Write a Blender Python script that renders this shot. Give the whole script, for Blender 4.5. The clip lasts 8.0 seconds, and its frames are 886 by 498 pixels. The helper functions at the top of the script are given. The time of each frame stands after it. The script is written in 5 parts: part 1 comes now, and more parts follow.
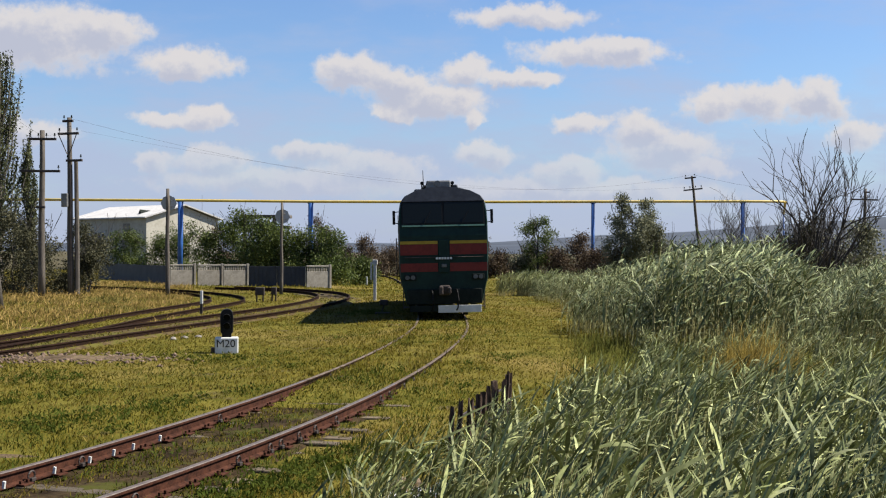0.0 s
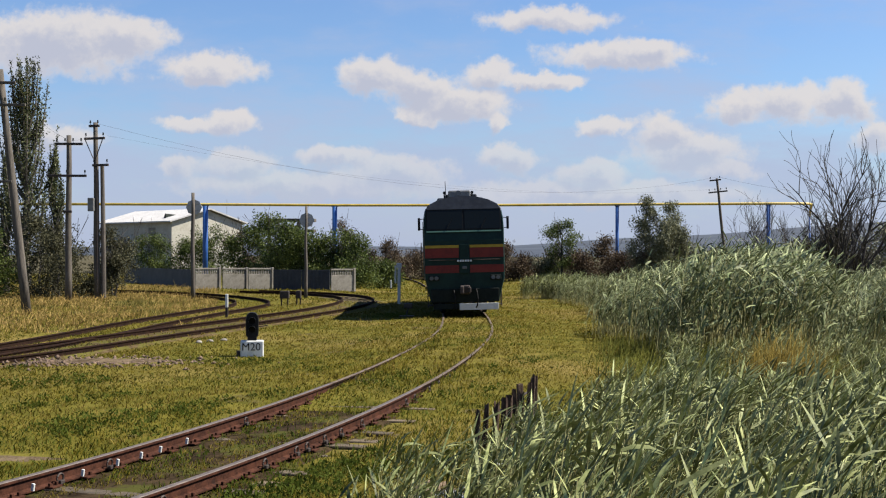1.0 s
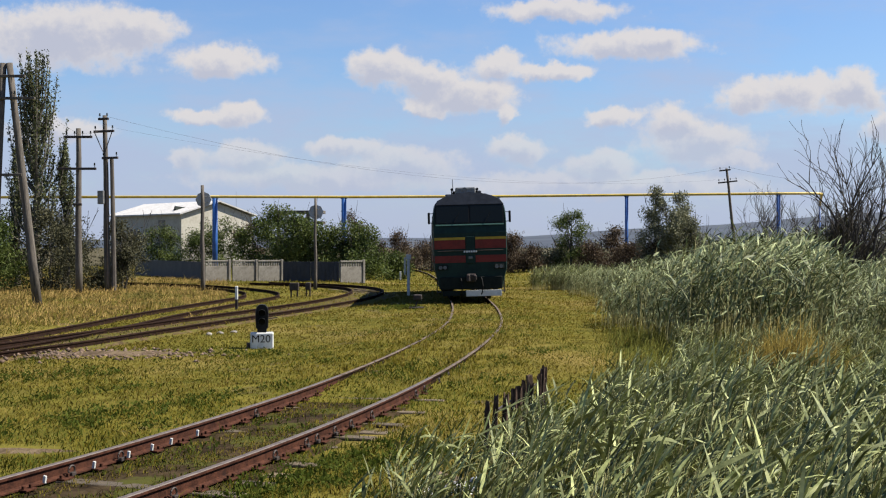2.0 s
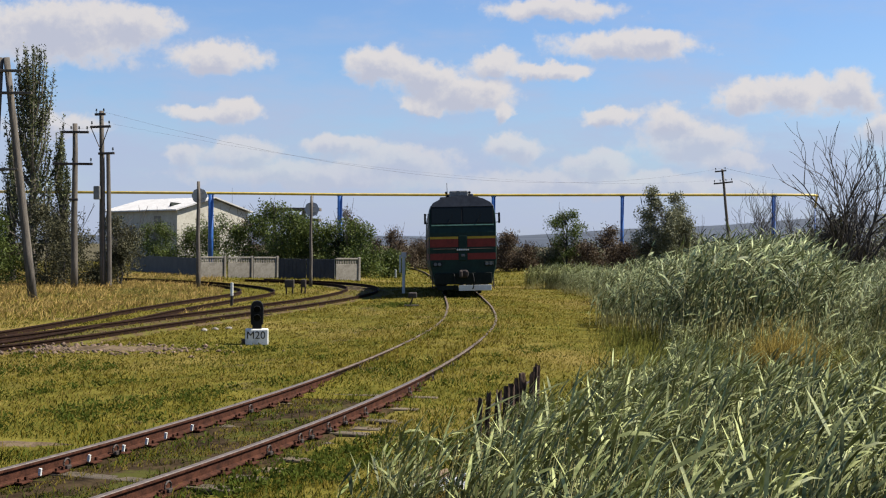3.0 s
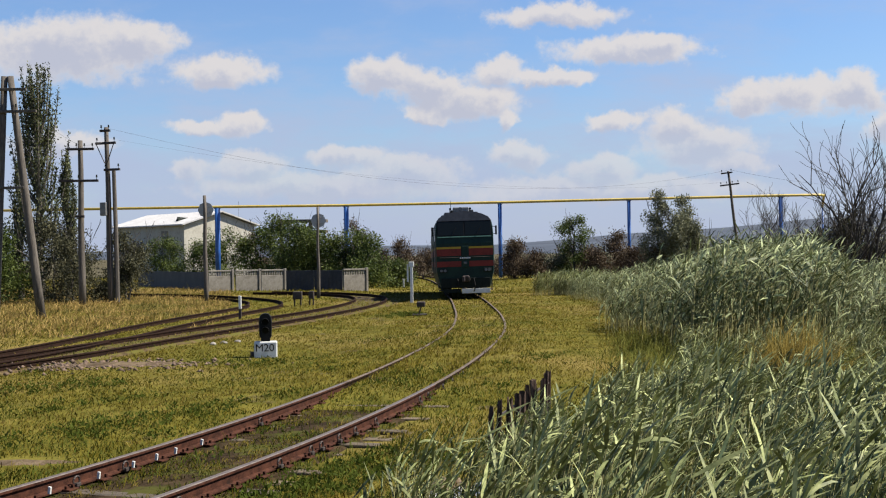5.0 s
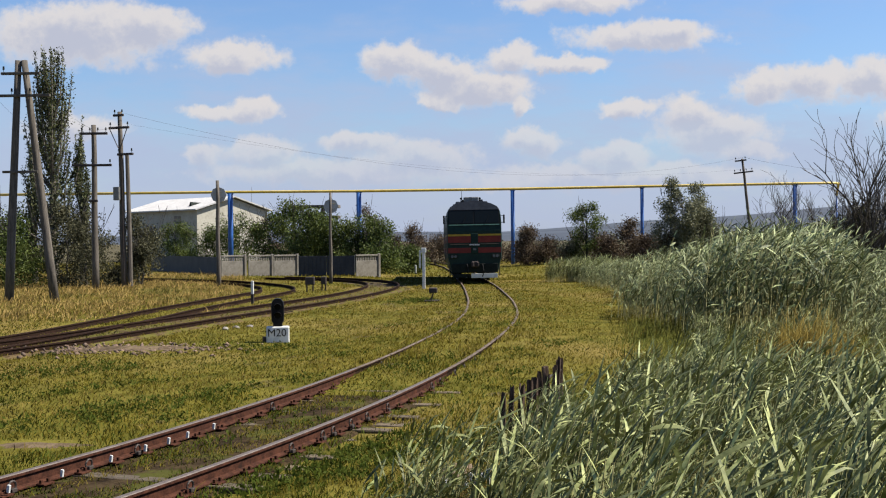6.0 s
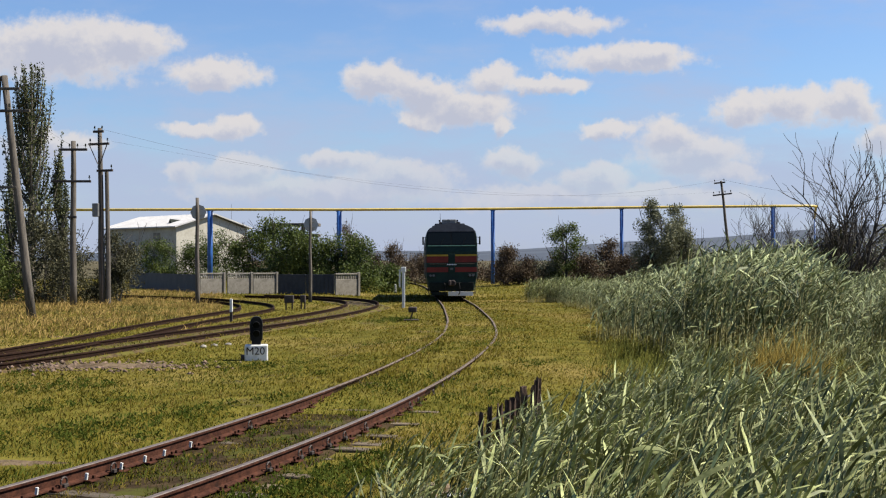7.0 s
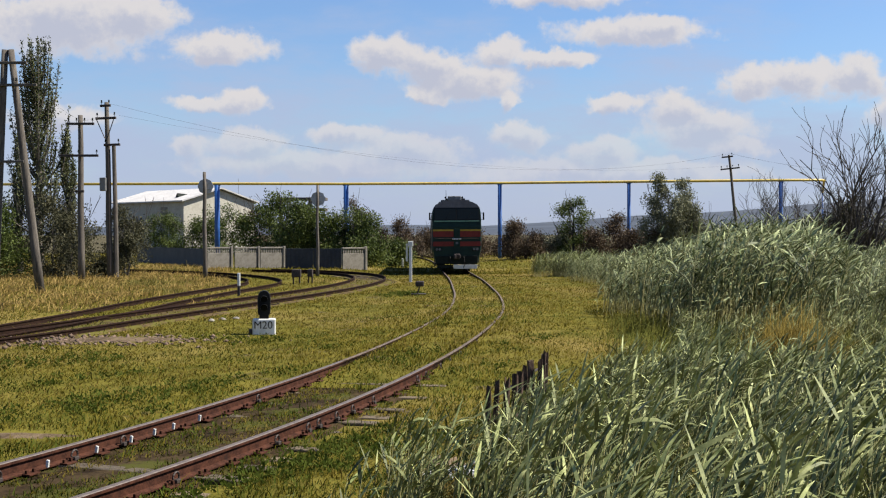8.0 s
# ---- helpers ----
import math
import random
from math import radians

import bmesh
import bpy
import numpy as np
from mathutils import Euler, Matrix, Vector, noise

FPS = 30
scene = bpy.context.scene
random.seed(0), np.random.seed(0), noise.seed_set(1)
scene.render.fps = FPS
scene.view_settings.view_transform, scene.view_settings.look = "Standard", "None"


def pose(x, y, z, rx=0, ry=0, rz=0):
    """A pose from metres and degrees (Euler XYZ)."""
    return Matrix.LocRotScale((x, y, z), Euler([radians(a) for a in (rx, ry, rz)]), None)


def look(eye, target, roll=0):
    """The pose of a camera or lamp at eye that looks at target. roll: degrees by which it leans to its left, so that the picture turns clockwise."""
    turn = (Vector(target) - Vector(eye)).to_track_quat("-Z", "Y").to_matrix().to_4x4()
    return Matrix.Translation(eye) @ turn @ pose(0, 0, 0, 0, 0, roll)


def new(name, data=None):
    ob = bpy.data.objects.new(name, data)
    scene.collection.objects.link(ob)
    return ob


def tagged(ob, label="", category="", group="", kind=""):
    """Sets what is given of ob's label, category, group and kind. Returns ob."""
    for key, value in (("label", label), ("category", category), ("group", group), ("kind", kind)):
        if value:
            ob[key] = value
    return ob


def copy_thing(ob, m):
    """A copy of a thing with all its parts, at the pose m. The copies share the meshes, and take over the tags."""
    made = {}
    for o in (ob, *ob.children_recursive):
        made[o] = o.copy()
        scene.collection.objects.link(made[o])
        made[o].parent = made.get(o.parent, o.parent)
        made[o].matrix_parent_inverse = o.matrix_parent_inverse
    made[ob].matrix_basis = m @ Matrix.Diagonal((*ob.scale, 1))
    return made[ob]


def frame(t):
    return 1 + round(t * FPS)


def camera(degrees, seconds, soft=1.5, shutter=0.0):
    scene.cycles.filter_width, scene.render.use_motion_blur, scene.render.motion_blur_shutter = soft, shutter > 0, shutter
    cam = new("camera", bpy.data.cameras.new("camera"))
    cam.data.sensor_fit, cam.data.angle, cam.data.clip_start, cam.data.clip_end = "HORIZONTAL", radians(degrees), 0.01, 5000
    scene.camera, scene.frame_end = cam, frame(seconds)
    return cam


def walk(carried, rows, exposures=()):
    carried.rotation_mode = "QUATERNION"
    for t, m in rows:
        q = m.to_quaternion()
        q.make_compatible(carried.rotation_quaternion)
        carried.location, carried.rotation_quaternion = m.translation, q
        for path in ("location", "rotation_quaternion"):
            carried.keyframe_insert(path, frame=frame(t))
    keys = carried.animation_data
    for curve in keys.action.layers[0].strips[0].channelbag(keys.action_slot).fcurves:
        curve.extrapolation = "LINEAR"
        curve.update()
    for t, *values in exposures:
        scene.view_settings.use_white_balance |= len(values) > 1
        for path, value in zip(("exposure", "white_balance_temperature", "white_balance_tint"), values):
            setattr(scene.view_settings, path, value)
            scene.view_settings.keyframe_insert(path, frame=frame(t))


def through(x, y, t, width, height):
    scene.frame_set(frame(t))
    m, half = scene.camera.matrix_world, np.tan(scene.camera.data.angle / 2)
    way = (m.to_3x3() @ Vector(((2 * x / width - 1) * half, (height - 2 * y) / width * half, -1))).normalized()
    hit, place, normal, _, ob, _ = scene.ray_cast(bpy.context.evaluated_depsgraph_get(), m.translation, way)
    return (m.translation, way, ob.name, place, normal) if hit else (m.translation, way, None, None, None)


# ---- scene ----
# camera: seconds, eye, then yaw to the left, pitch up and roll in degrees
PATH = [
    (0, -0.0103, 0.0353, 2.3557, -1.189, 0.124, 0.331),
    (0.5, -0.0125, 0.0054, 2.3509, -0.853, 0.621, 0.04),
    (1, -0.0298, 0.0376, 2.3528, 0.011, 0.284, 0.2),
    (1.5, -0.0336, 0.0817, 2.3566, 0.311, -0.252, 0.119),
    (1.7, -0.0310, 0.0680, 2.3560, 0.568, -0.155, -0.060),
    (2.8, -0.0140, -0.0450, 2.3515, 0.038, -0.193, 0.210),
    (3, -0.0092, -0.0635, 2.3512, 0.266, -0.238, 0.475),
    (3.5, 0.0063, -0.0334, 2.3577, 0.003, -0.321, -0.005),
    (4, 0.0084, -0.0641, 2.3519, -0.849, 0.137, 0.248),
    (4.5, -0.0053, -0.0039, 2.3441, -0.46, 0.381, 0.336),
    (4.7, -0.0060, 0.0100, 2.3425, -0.105, 0.293, -0.360),
    (5.8, -0.0150, 0.0640, 2.3315, 1.575, -0.204, -0.690),
    (6, -0.0146, 0.0686, 2.3309, 1.264, -0.48, -0.536),
    (6.5, 0.0007, 0.0559, 2.3295, 0.421, -0.296, -0.469),
    (7, -0.0044, 0.0333, 2.3334, 0.251, 0.495, -0.058),
    (7.5, -0.0089, 0.0459, 2.3284, 0.783, -0.165, 0.069),
    (8, -0.0125, 0.0163, 2.3367, 0.601, -0.813, -0.052),
]

LENS = 2 * math.degrees(math.atan(784 / 2000.0))


def aimed(x, y, z, yaw, pitch, roll):
    a, b = radians(yaw), radians(pitch)
    ahead = Vector((-math.sin(a) * math.cos(b), math.cos(a) * math.cos(b), math.sin(b)))
    return look((x, y, z), Vector((x, y, z)) + 50 * ahead, roll)


cam = camera(LENS, 8.0, soft=1.15)
walk(cam, [(row[0], aimed(*row[1:])) for row in PATH])

# ---- world, sun, exposure ----
SUN_EL, SUN_AZ = radians(50), radians(84)      # azimuth from +y towards +x
SUN_DIR = Vector((math.cos(SUN_EL) * math.sin(SUN_AZ), math.cos(SUN_EL) * math.cos(SUN_AZ), math.sin(SUN_EL)))
SKY = 0.056
scene.view_settings.exposure = 1.19


class Nodes:
    """Short hand for building node trees."""

    def __init__(self, tree):
        self.tree = tree
        tree.nodes.clear()

    def add(self, kind, ins=(), **props):
        n = self.tree.nodes.new(kind)
        for k, v in props.items():
            if k == "operation":
                n.operation = v
            elif k == "blend_type":
                n.blend_type = v
            elif k == "data_type":
                n.data_type = v
            elif k == "clamp":
                n.use_clamp = v
        for key, v in (ins.items() if isinstance(ins, dict) else enumerate(ins)):
            if v is None:
                continue
            if isinstance(v, bpy.types.NodeSocket):
                self.tree.links.new(v, n.inputs[key])
            else:
                n.inputs[key].default_value = v
        return n

    def math(self, op, a, b=None, clamp=False):
        return self.add("ShaderNodeMath", [a, b], operation=op, clamp=clamp).outputs[0]

    def vec(self, op, a, b=None):
        n = self.add("ShaderNodeVectorMath", [a, b], operation=op)
        return n.outputs["Value"] if op in ("LENGTH", "DOT_PRODUCT") else n.outputs[0]

    def mix(self, fac, a, b, blend="MIX"):
        n = self.tree.nodes.new("ShaderNodeMix")
        n.data_type, n.blend_type = "RGBA", blend
        for key, v in ((0, fac), (6, a), (7, b)):
            if isinstance(v, bpy.types.NodeSocket):
                self.tree.links.new(v, n.inputs[key])
            else:
                n.inputs[key].default_value = v if key == 0 else (*v[:3], 1)
        return n.outputs[2]

    def noise(self, vector, scale, detail=4.0, rough=0.55):
        n = self.add("ShaderNodeTexNoise", {"Scale": scale, "Detail": detail, "Roughness": rough})
        if vector is not None:
            self.tree.links.new(vector, n.inputs["Vector"])
        return n.outputs["Fac"]

    def step(self, value, lo, hi):
        n = self.tree.nodes.new("ShaderNodeMapRange")
        n.interpolation_type = "SMOOTHSTEP"
        self.tree.links.new(value, n.inputs[0])
        n.inputs[1].default_value, n.inputs[2].default_value = lo, hi
        return n.outputs[0]


# cumulus clouds of the visible sky: across, up (as slopes), half width, half height
CLOUDS = [
    (-0.345, 0.186, 0.085, 0.024), (-0.280, 0.192, 0.040, 0.014), (-0.205, 0.163, 0.044, 0.011),
    (-0.060, 0.158, 0.032, 0.013), (-0.023, 0.147, 0.036, 0.013), (0.041, 0.160, 0.024, 0.010),
    (0.085, 0.153, 0.036, 0.007), (0.013, 0.135, 0.048, 0.013), (-0.021, 0.124, 0.022, 0.006),
    (0.049, 0.117, 0.012, 0.008), (0.155, 0.177, 0.064, 0.011), (0.183, 0.184, 0.022, 0.008),
    (0.260, 0.133, 0.026, 0.012), (0.305, 0.135, 0.032, 0.014), (0.355, 0.137, 0.030, 0.016),
    (0.197, 0.108, 0.030, 0.014), (0.140, 0.114, 0.026, 0.007), (0.220, 0.091, 0.050, 0.015),
    (-0.191, 0.117, 0.024, 0.010), (-0.223, 0.114, 0.034, 0.006), (-0.093, 0.086, 0.034, 0.008),
    (-0.231, 0.077, 0.016, 0.009), (-0.181, 0.080, 0.034, 0.011), (-0.041, 0.072, 0.050, 0.012),
    (0.057, 0.084, 0.028, 0.011), (0.133, 0.072, 0.030, 0.010), (0.247, 0.074, 0.030, 0.007),
    (0.095, 0.209, 0.062, 0.009), (0.385, 0.106, 0.024, 0.013), (-0.350, 0.102, 0.040, 0.011),
    (-0.115, 0.061, 0.120, 0.010), (0.135, 0.054, 0.140, 0.010),
]


def build_world():
    world = bpy.data.worlds.new("daylight")
    scene.world = world
    world.use_nodes = True
    n = Nodes(world.node_tree)
    sky = n.tree.nodes.new("ShaderNodeTexSky")
    sky.sky_type, sky.sun_disc = "NISHITA", False
    sky.sun_elevation, sky.sun_rotation = SUN_EL, SUN_AZ
    sky.air_density, sky.dust_density, sky.ozone_density = 1.2, 0.5, 3.5
    way = n.tree.nodes.new("ShaderNodeTexCoord").outputs["Generated"]
    parts = n.add("ShaderNodeSeparateXYZ", [way])
    ahead = n.math("MAXIMUM", n.math("ABSOLUTE", parts.outputs[1]), 0.12)
    u = n.math("DIVIDE", parts.outputs[0], ahead)
    v = n.math("DIVIDE", parts.outputs[2], ahead)
    place = n.add("ShaderNodeCombineXYZ", [u, v, 0.0]).outputs[0]
    warp_x = n.math("MULTIPLY", n.math("SUBTRACT", n.noise(place, 22.0, 5.0), 0.5), 0.055)
    warp_y = n.math("MULTIPLY", n.math("SUBTRACT", n.noise(n.vec("ADD", place, (3.1, 7.7, 0)), 30.0, 5.0, 0.6), 0.5), 0.03)
    place_w = n.vec("ADD", place, n.add("ShaderNodeCombineXYZ", [warp_x, warp_y, 0.0]).outputs[0])

    def field(p):
        best = None
        for cx, cy, a, b in CLOUDS:
            d = n.vec("LENGTH", n.vec("MULTIPLY", n.vec("SUBTRACT", p, (cx, cy, 0)), (1 / a, 0.85 / b, 0)))
            best = d if best is None else n.math("SMOOTH_MIN", best, d)
        # smooth minimum distance
        return n.math("SUBTRACT", 1.15, best)

    here = field(place_w)
    above = field(n.vec("ADD", place_w, (0.004, 0.0085, 0)))
    fine = n.math("SUBTRACT", n.noise(place, 75.0, 4.0, 0.6), 0.5)
    dense = n.step(n.math("ADD", here, n.math("MULTIPLY", fine, 0.9)), -0.14, 0.44)
    under = n.step(n.math("ADD", above, n.math("MULTIPLY", fine, 1.2)), 0.10, 0.95)
    cloud = n.mix(under, (0.332, 0.315, 0.310), (0.232, 0.238, 0.280))
    # thin veil, thicker towards the horizon
    streak = n.noise(n.vec("MULTIPLY", place, (1.0, 3.0, 1.0)), 7.0, 5.0, 0.6)
    low = n.step(v, 0.21, 0.0)
    veil = n.math("MULTIPLY", n.step(v, 0.9, 0.15), n.math("MULTIPLY", n.step(n.math("ADD", streak, n.math("MULTIPLY", low, 0.44)), 0.40, 0.95), 0.85))
    glow = n.vec("SCALE", sky.outputs[0])
    glow.node.inputs["Scale"].default_value = SKY
    base = n.mix(veil, n.mix(1.0, glow, (0.78, 0.90, 1.13), "MULTIPLY"), (0.198, 0.228, 0.312))
    # clouds do not reach below the horizon nor straight overhead
    dense = n.math("MULTIPLY", dense, n.math("MULTIPLY", n.step(v, 0.012, 0.05), n.math("ADD", 0.5, n.math("MULTIPLY", n.step(v, 0.06, 0.13), 0.5))))
    colour = n.mix(n.math("MULTIPLY", dense, 0.92), base, cloud)
    back = n.add("ShaderNodeBackground", {"Color": colour, "Strength": 1.0})
    out = n.tree.nodes.new("ShaderNodeOutputWorld")
    n.tree.links.new(back.outputs[0], out.inputs[0])


build_world()
sun = new("sun", bpy.data.lights.new("sun", "SUN"))
sun.data.energy, sun.data.angle, sun.data.color = 5.0, radians(0.53), (1.0, 0.94, 0.83)
sun.matrix_world = look(SUN_DIR * 100, (0, 0, 0))


# ---- materials ----
def material(name, dark, light, scale=6.0, rough=0.8, metal=0.0, bump=0.2, island=0.0, piece=0.0, through=0.0, spots=None, stretch=(1, 1, 1), gloss=0.5):
    """Procedural surface: two colours mixed at two scales, with relief. island, piece: variation by loose part or by object;
    through: share of light passing a leaf; spots: colour, scale and threshold of stains."""
    m = bpy.data.materials.new(name)
    m.use_nodes = True
    n = Nodes(m.node_tree)
    at = n.tree.nodes.new("ShaderNodeTexCoord").outputs["Object"]
    if stretch != (1, 1, 1):
        at = n.vec("MULTIPLY", at, stretch)
    fine, wide = n.noise(at, scale * 5, 5.0, 0.65), n.noise(at, scale, 4.0)
    blend = n.math("ADD", n.math("MULTIPLY", fine, 0.5), n.math("MULTIPLY", wide, 0.5))
    colour = n.mix(n.step(blend, 0.36, 0.64), dark, light)
    if spots:
        col, sc, lim = spots
        colour = n.mix(n.step(n.noise(at, sc, 5.0, 0.65), lim, lim + 0.10), colour, col)
    geo = n.tree.nodes.new("ShaderNodeNewGeometry")
    info = n.tree.nodes.new("ShaderNodeObjectInfo")
    for amount, source in ((island, geo.outputs["Random Per Island"]), (piece, info.outputs["Random"])):
        if amount:
            gain = n.math("ADD", 1 - amount, n.math("MULTIPLY", source, 2 * amount))
            v = n.tree.nodes.new("ShaderNodeVectorMath")
            v.operation = "SCALE"
            n.tree.links.new(colour, v.inputs[0])
            n.tree.links.new(gain, v.inputs["Scale"])
            colour = v.outputs[0]
    bsdf = n.add("ShaderNodeBsdfPrincipled", {"Base Color": colour, "Metallic": metal, "Specular IOR Level": gloss})
    n.tree.links.new(n.math("ADD", rough - 0.1, n.math("MULTIPLY", fine, 0.2), True), bsdf.inputs["Roughness"])
    if bump:
        b = n.add("ShaderNodeBump", {"Strength": bump, "Distance": 0.02, "Height": blend})
        n.tree.links.new(b.outputs[0], bsdf.inputs["Normal"])
    surface = bsdf.outputs[0]
    if through:
        t = n.add("ShaderNodeBsdfTranslucent", {"Color": colour})
        surface = n.add("ShaderNodeMixShader", [through, surface, t.outputs[0]]).outputs[0]
    out = n.tree.nodes.new("ShaderNodeOutputMaterial")
    n.tree.links.new(surface, out.inputs[0])
    return m


def ground_material():
    m = bpy.data.materials.new("meadow_soil")
    m.use_nodes = True
    n = Nodes(m.node_tree)
    at = n.tree.nodes.new("ShaderNodeTexCoord").outputs["Object"]
    wide, mid, fine = n.noise(at, 0.12, 4.0), n.noise(at, 1.3, 5.0, 0.6), n.noise(at, 22.0, 4.0, 0.7)
    green = n.mix(n.step(mid, 0.38, 0.62), (0.066, 0.061, 0.010), (0.112, 0.096, 0.018))
    straw = n.mix(fine, (0.114, 0.086, 0.024), (0.170, 0.128, 0.038))
    colour = n.mix(n.step(wide, 0.46, 0.64), green, straw)
    soil = n.mix(fine, (0.047, 0.034, 0.020), (0.109, 0.086, 0.055))
    colour = n.mix(n.math("MULTIPLY", n.step(n.noise(at, 0.45, 5.0, 0.65), 0.60, 0.68), 0.8), colour, soil)
    # stubble fields beyond the pipeline
    north = n.add("ShaderNodeSeparateXYZ", [at]).outputs[1]
    field = n.mix(n.noise(n.vec("MULTIPLY", at, (0.002, 0.016, 0.780)), 1.0, 3.0), (0.035, 0.033, 0.019), (0.101, 0.084, 0.051))
    colour = n.mix(n.step(north, 118.0, 150.0), colour, field)
    bsdf = n.add("ShaderNodeBsdfPrincipled", {"Base Color": colour, "Roughness": 0.95, "Specular IOR Level": 0.03})
    b = n.add("ShaderNodeBump", {"Strength": 0.35, "Distance": 0.05, "Height": n.math("ADD", mid, fine)})
    n.tree.links.new(b.outputs[0], bsdf.inputs["Normal"])
    out = n.tree.nodes.new("ShaderNodeOutputMaterial")
    n.tree.links.new(bsdf.outputs[0], out.inputs[0])
    return m


GROUND = ground_material()
# blue aerial haze is mixed into the ridge's base colours
HILL = material("haze_tinted_hill", (0.016, 0.024, 0.040), (0.030, 0.039, 0.055), 0.02, 0.95, bump=0, spots=((0.120, 0.112, 0.100), 0.008, 0.60), stretch=(1, 3, 3))
RUST = material("rusty_steel", (0.022, 0.009, 0.006), (0.064, 0.025, 0.015), 9.0, 0.8, 0.0, 0.3, gloss=0.08, spots=((0.022, 0.011, 0.008), 5.0, 0.6))
# darker copy of the rust, with the backlit shade of the rails in the colour
SHADERUST = material("shaded_rust", (0.008, 0.005, 0.004), (0.027, 0.014, 0.009), 9.0, 0.85, 0.0, 0.3, gloss=0.05)
DULLTOP = material("dull_rail_head", (0.050, 0.036, 0.026), (0.150, 0.115, 0.085), 5.0, 0.7, 0.0, 0.2, gloss=0.15)
RAILTOP = material("worn_rail_head", (0.066, 0.050, 0.041), (0.129, 0.101, 0.084), 12.0, 0.6, 0.25, 0.1)
SLEEPER = material("weathered_sleeper", (0.039, 0.027, 0.016), (0.133, 0.098, 0.056), 5.0, 0.9, 0, 0.6, piece=0.35, stretch=(0.5, 6, 6))
GRASS = material("meadow_grass", (0.092, 0.081, 0.010), (0.152, 0.122, 0.020), 0.45, 0.75, 0, 0, island=0.12, through=0.40, gloss=0.03, spots=((0.064, 0.076, 0.011), 0.22, 0.54))
WEED = material("green_weeds", (0.032, 0.047, 0.006), (0.070, 0.086, 0.014), 1.6, 0.7, 0, 0, island=0.2, through=0.35, gloss=0.04)
STRAW = material("dry_grass", (0.128, 0.098, 0.022), (0.205, 0.152, 0.042), 0.8, 0.8, 0, 0, island=0.12, through=0.35, gloss=0.04)
# island: leaf tone differs, and its dark leaves also stand in for shaded ones
REED = material("reed_leaf", (0.046, 0.062, 0.015), (0.300, 0.315, 0.125), 2.0, 0.6, 0, 0, island=0.60, through=0.05, gloss=0.2)
REED_FAR = material("blue_green_reed", (0.046, 0.066, 0.024), (0.275, 0.300, 0.138), 1.0, 0.6, 0, 0, island=0.62, through=0.04, gloss=0.16)
STALK = material("reed_stalk", (0.160, 0.160, 0.060), (0.330, 0.300, 0.140), 3.0, 0.6, 0, 0, island=0.3, through=0.05)
PALEBARK = material("pale_poplar_bark", (0.058, 0.048, 0.039), (0.133, 0.113, 0.094), 5.0, 0.9, 0, 0.5, stretch=(2, 2, 0.5))
BARK = material("grey_bark", (0.017, 0.014, 0.013), (0.050, 0.042, 0.037), 6.0, 0.9, 0, 0.6, stretch=(2, 2, 0.5))
POPLAR = material("poplar_leaf", (0.036, 0.044, 0.018), (0.120, 0.126, 0.058), 1.0, 0.5, 0, 0, island=0.45, through=0.25, gloss=0.15)
OLIVE = material("silver_leaf", (0.072, 0.078, 0.040), (0.190, 0.190, 0.118), 1.0, 0.6, 0, 0, island=0.4, through=0.2, gloss=0.15)
SHRUB = material("shrub_leaf", (0.026, 0.044, 0.010), (0.095, 0.115, 0.026), 0.6, 0.6, 0, 0, island=0.45, through=0.25, gloss=0.15)
TALLGRASS = material("rank_meadow_grass", (0.060, 0.074, 0.014), (0.150, 0.146, 0.036), 0.9, 0.75, 0, 0, island=0.2, through=0.4, gloss=0.04)
GOLD = material("golden_dry_grass", (0.215, 0.145, 0.046), (0.350, 0.250, 0.095), 0.35, 0.8, 0, 0, island=0.12, through=0.35, gloss=0.04, spots=((0.105, 0.100, 0.030), 0.25, 0.52))
DUSTY = material("dusty_shrub_leaf", (0.030, 0.031, 0.016), (0.098, 0.092, 0.052), 0.8, 0.7, 0, 0, island=0.4, through=0.2, gloss=0.1)
RUSSET = material("russet_leaf", (0.047, 0.031, 0.020), (0.105, 0.076, 0.045), 0.6, 0.7, 0, 0, island=0.4, through=0.2, gloss=0.15)
POLE = material("weathered_pole", (0.037, 0.031, 0.026), (0.113, 0.095, 0.076), 3.0, 0.9, 0, 0.5, stretch=(4, 4, 0.4))
CONCRETE = material("grey_concrete", (0.148, 0.134, 0.113), (0.234, 0.215, 0.183), 1.5, 0.9, 0, 0.3, spots=((0.140, 0.129, 0.112), 2.0, 0.62), gloss=0.1)
DARKWALL = material("dark_sheet", (0.017, 0.020, 0.026), (0.039, 0.041, 0.047), 1.0, 0.7, 0.1, 0.1)
BLUE = material("blue_paint", (0.007, 0.050, 0.193), (0.017, 0.087, 0.281), 2.0, 0.5, 0, 0.1, spots=((0.058, 0.041, 0.035), 3.0, 0.68))
YELLOW = material("yellow_pipe_paint", (0.387, 0.262, 0.037), (0.499, 0.374, 0.087), 1.0, 0.5, 0, 0.05, spots=((0.281, 0.162, 0.037), 2.0, 0.66))
WHITE = material("white_paint", (0.438, 0.438, 0.417), (0.557, 0.557, 0.530), 5.0, 0.7, 0, 0.15, spots=((0.265, 0.239, 0.199), 4.0, 0.66))
ROOFING = material("pale_sheet_roof", (0.329, 0.318, 0.307), (0.424, 0.413, 0.403), 0.8, 0.6, 0, 0.1, spots=((0.265, 0.223, 0.191), 0.6, 0.64))
PLASTER = material("cream_plaster", (0.289, 0.269, 0.222), (0.374, 0.355, 0.300), 0.7, 0.9, 0, 0.15, spots=((0.214, 0.202, 0.179), 0.8, 0.64))
BLACK = material("black_paint", (0.003, 0.003, 0.003), (0.009, 0.009, 0.009), 4.0, 0.6, 0, 0.1, gloss=0.15)
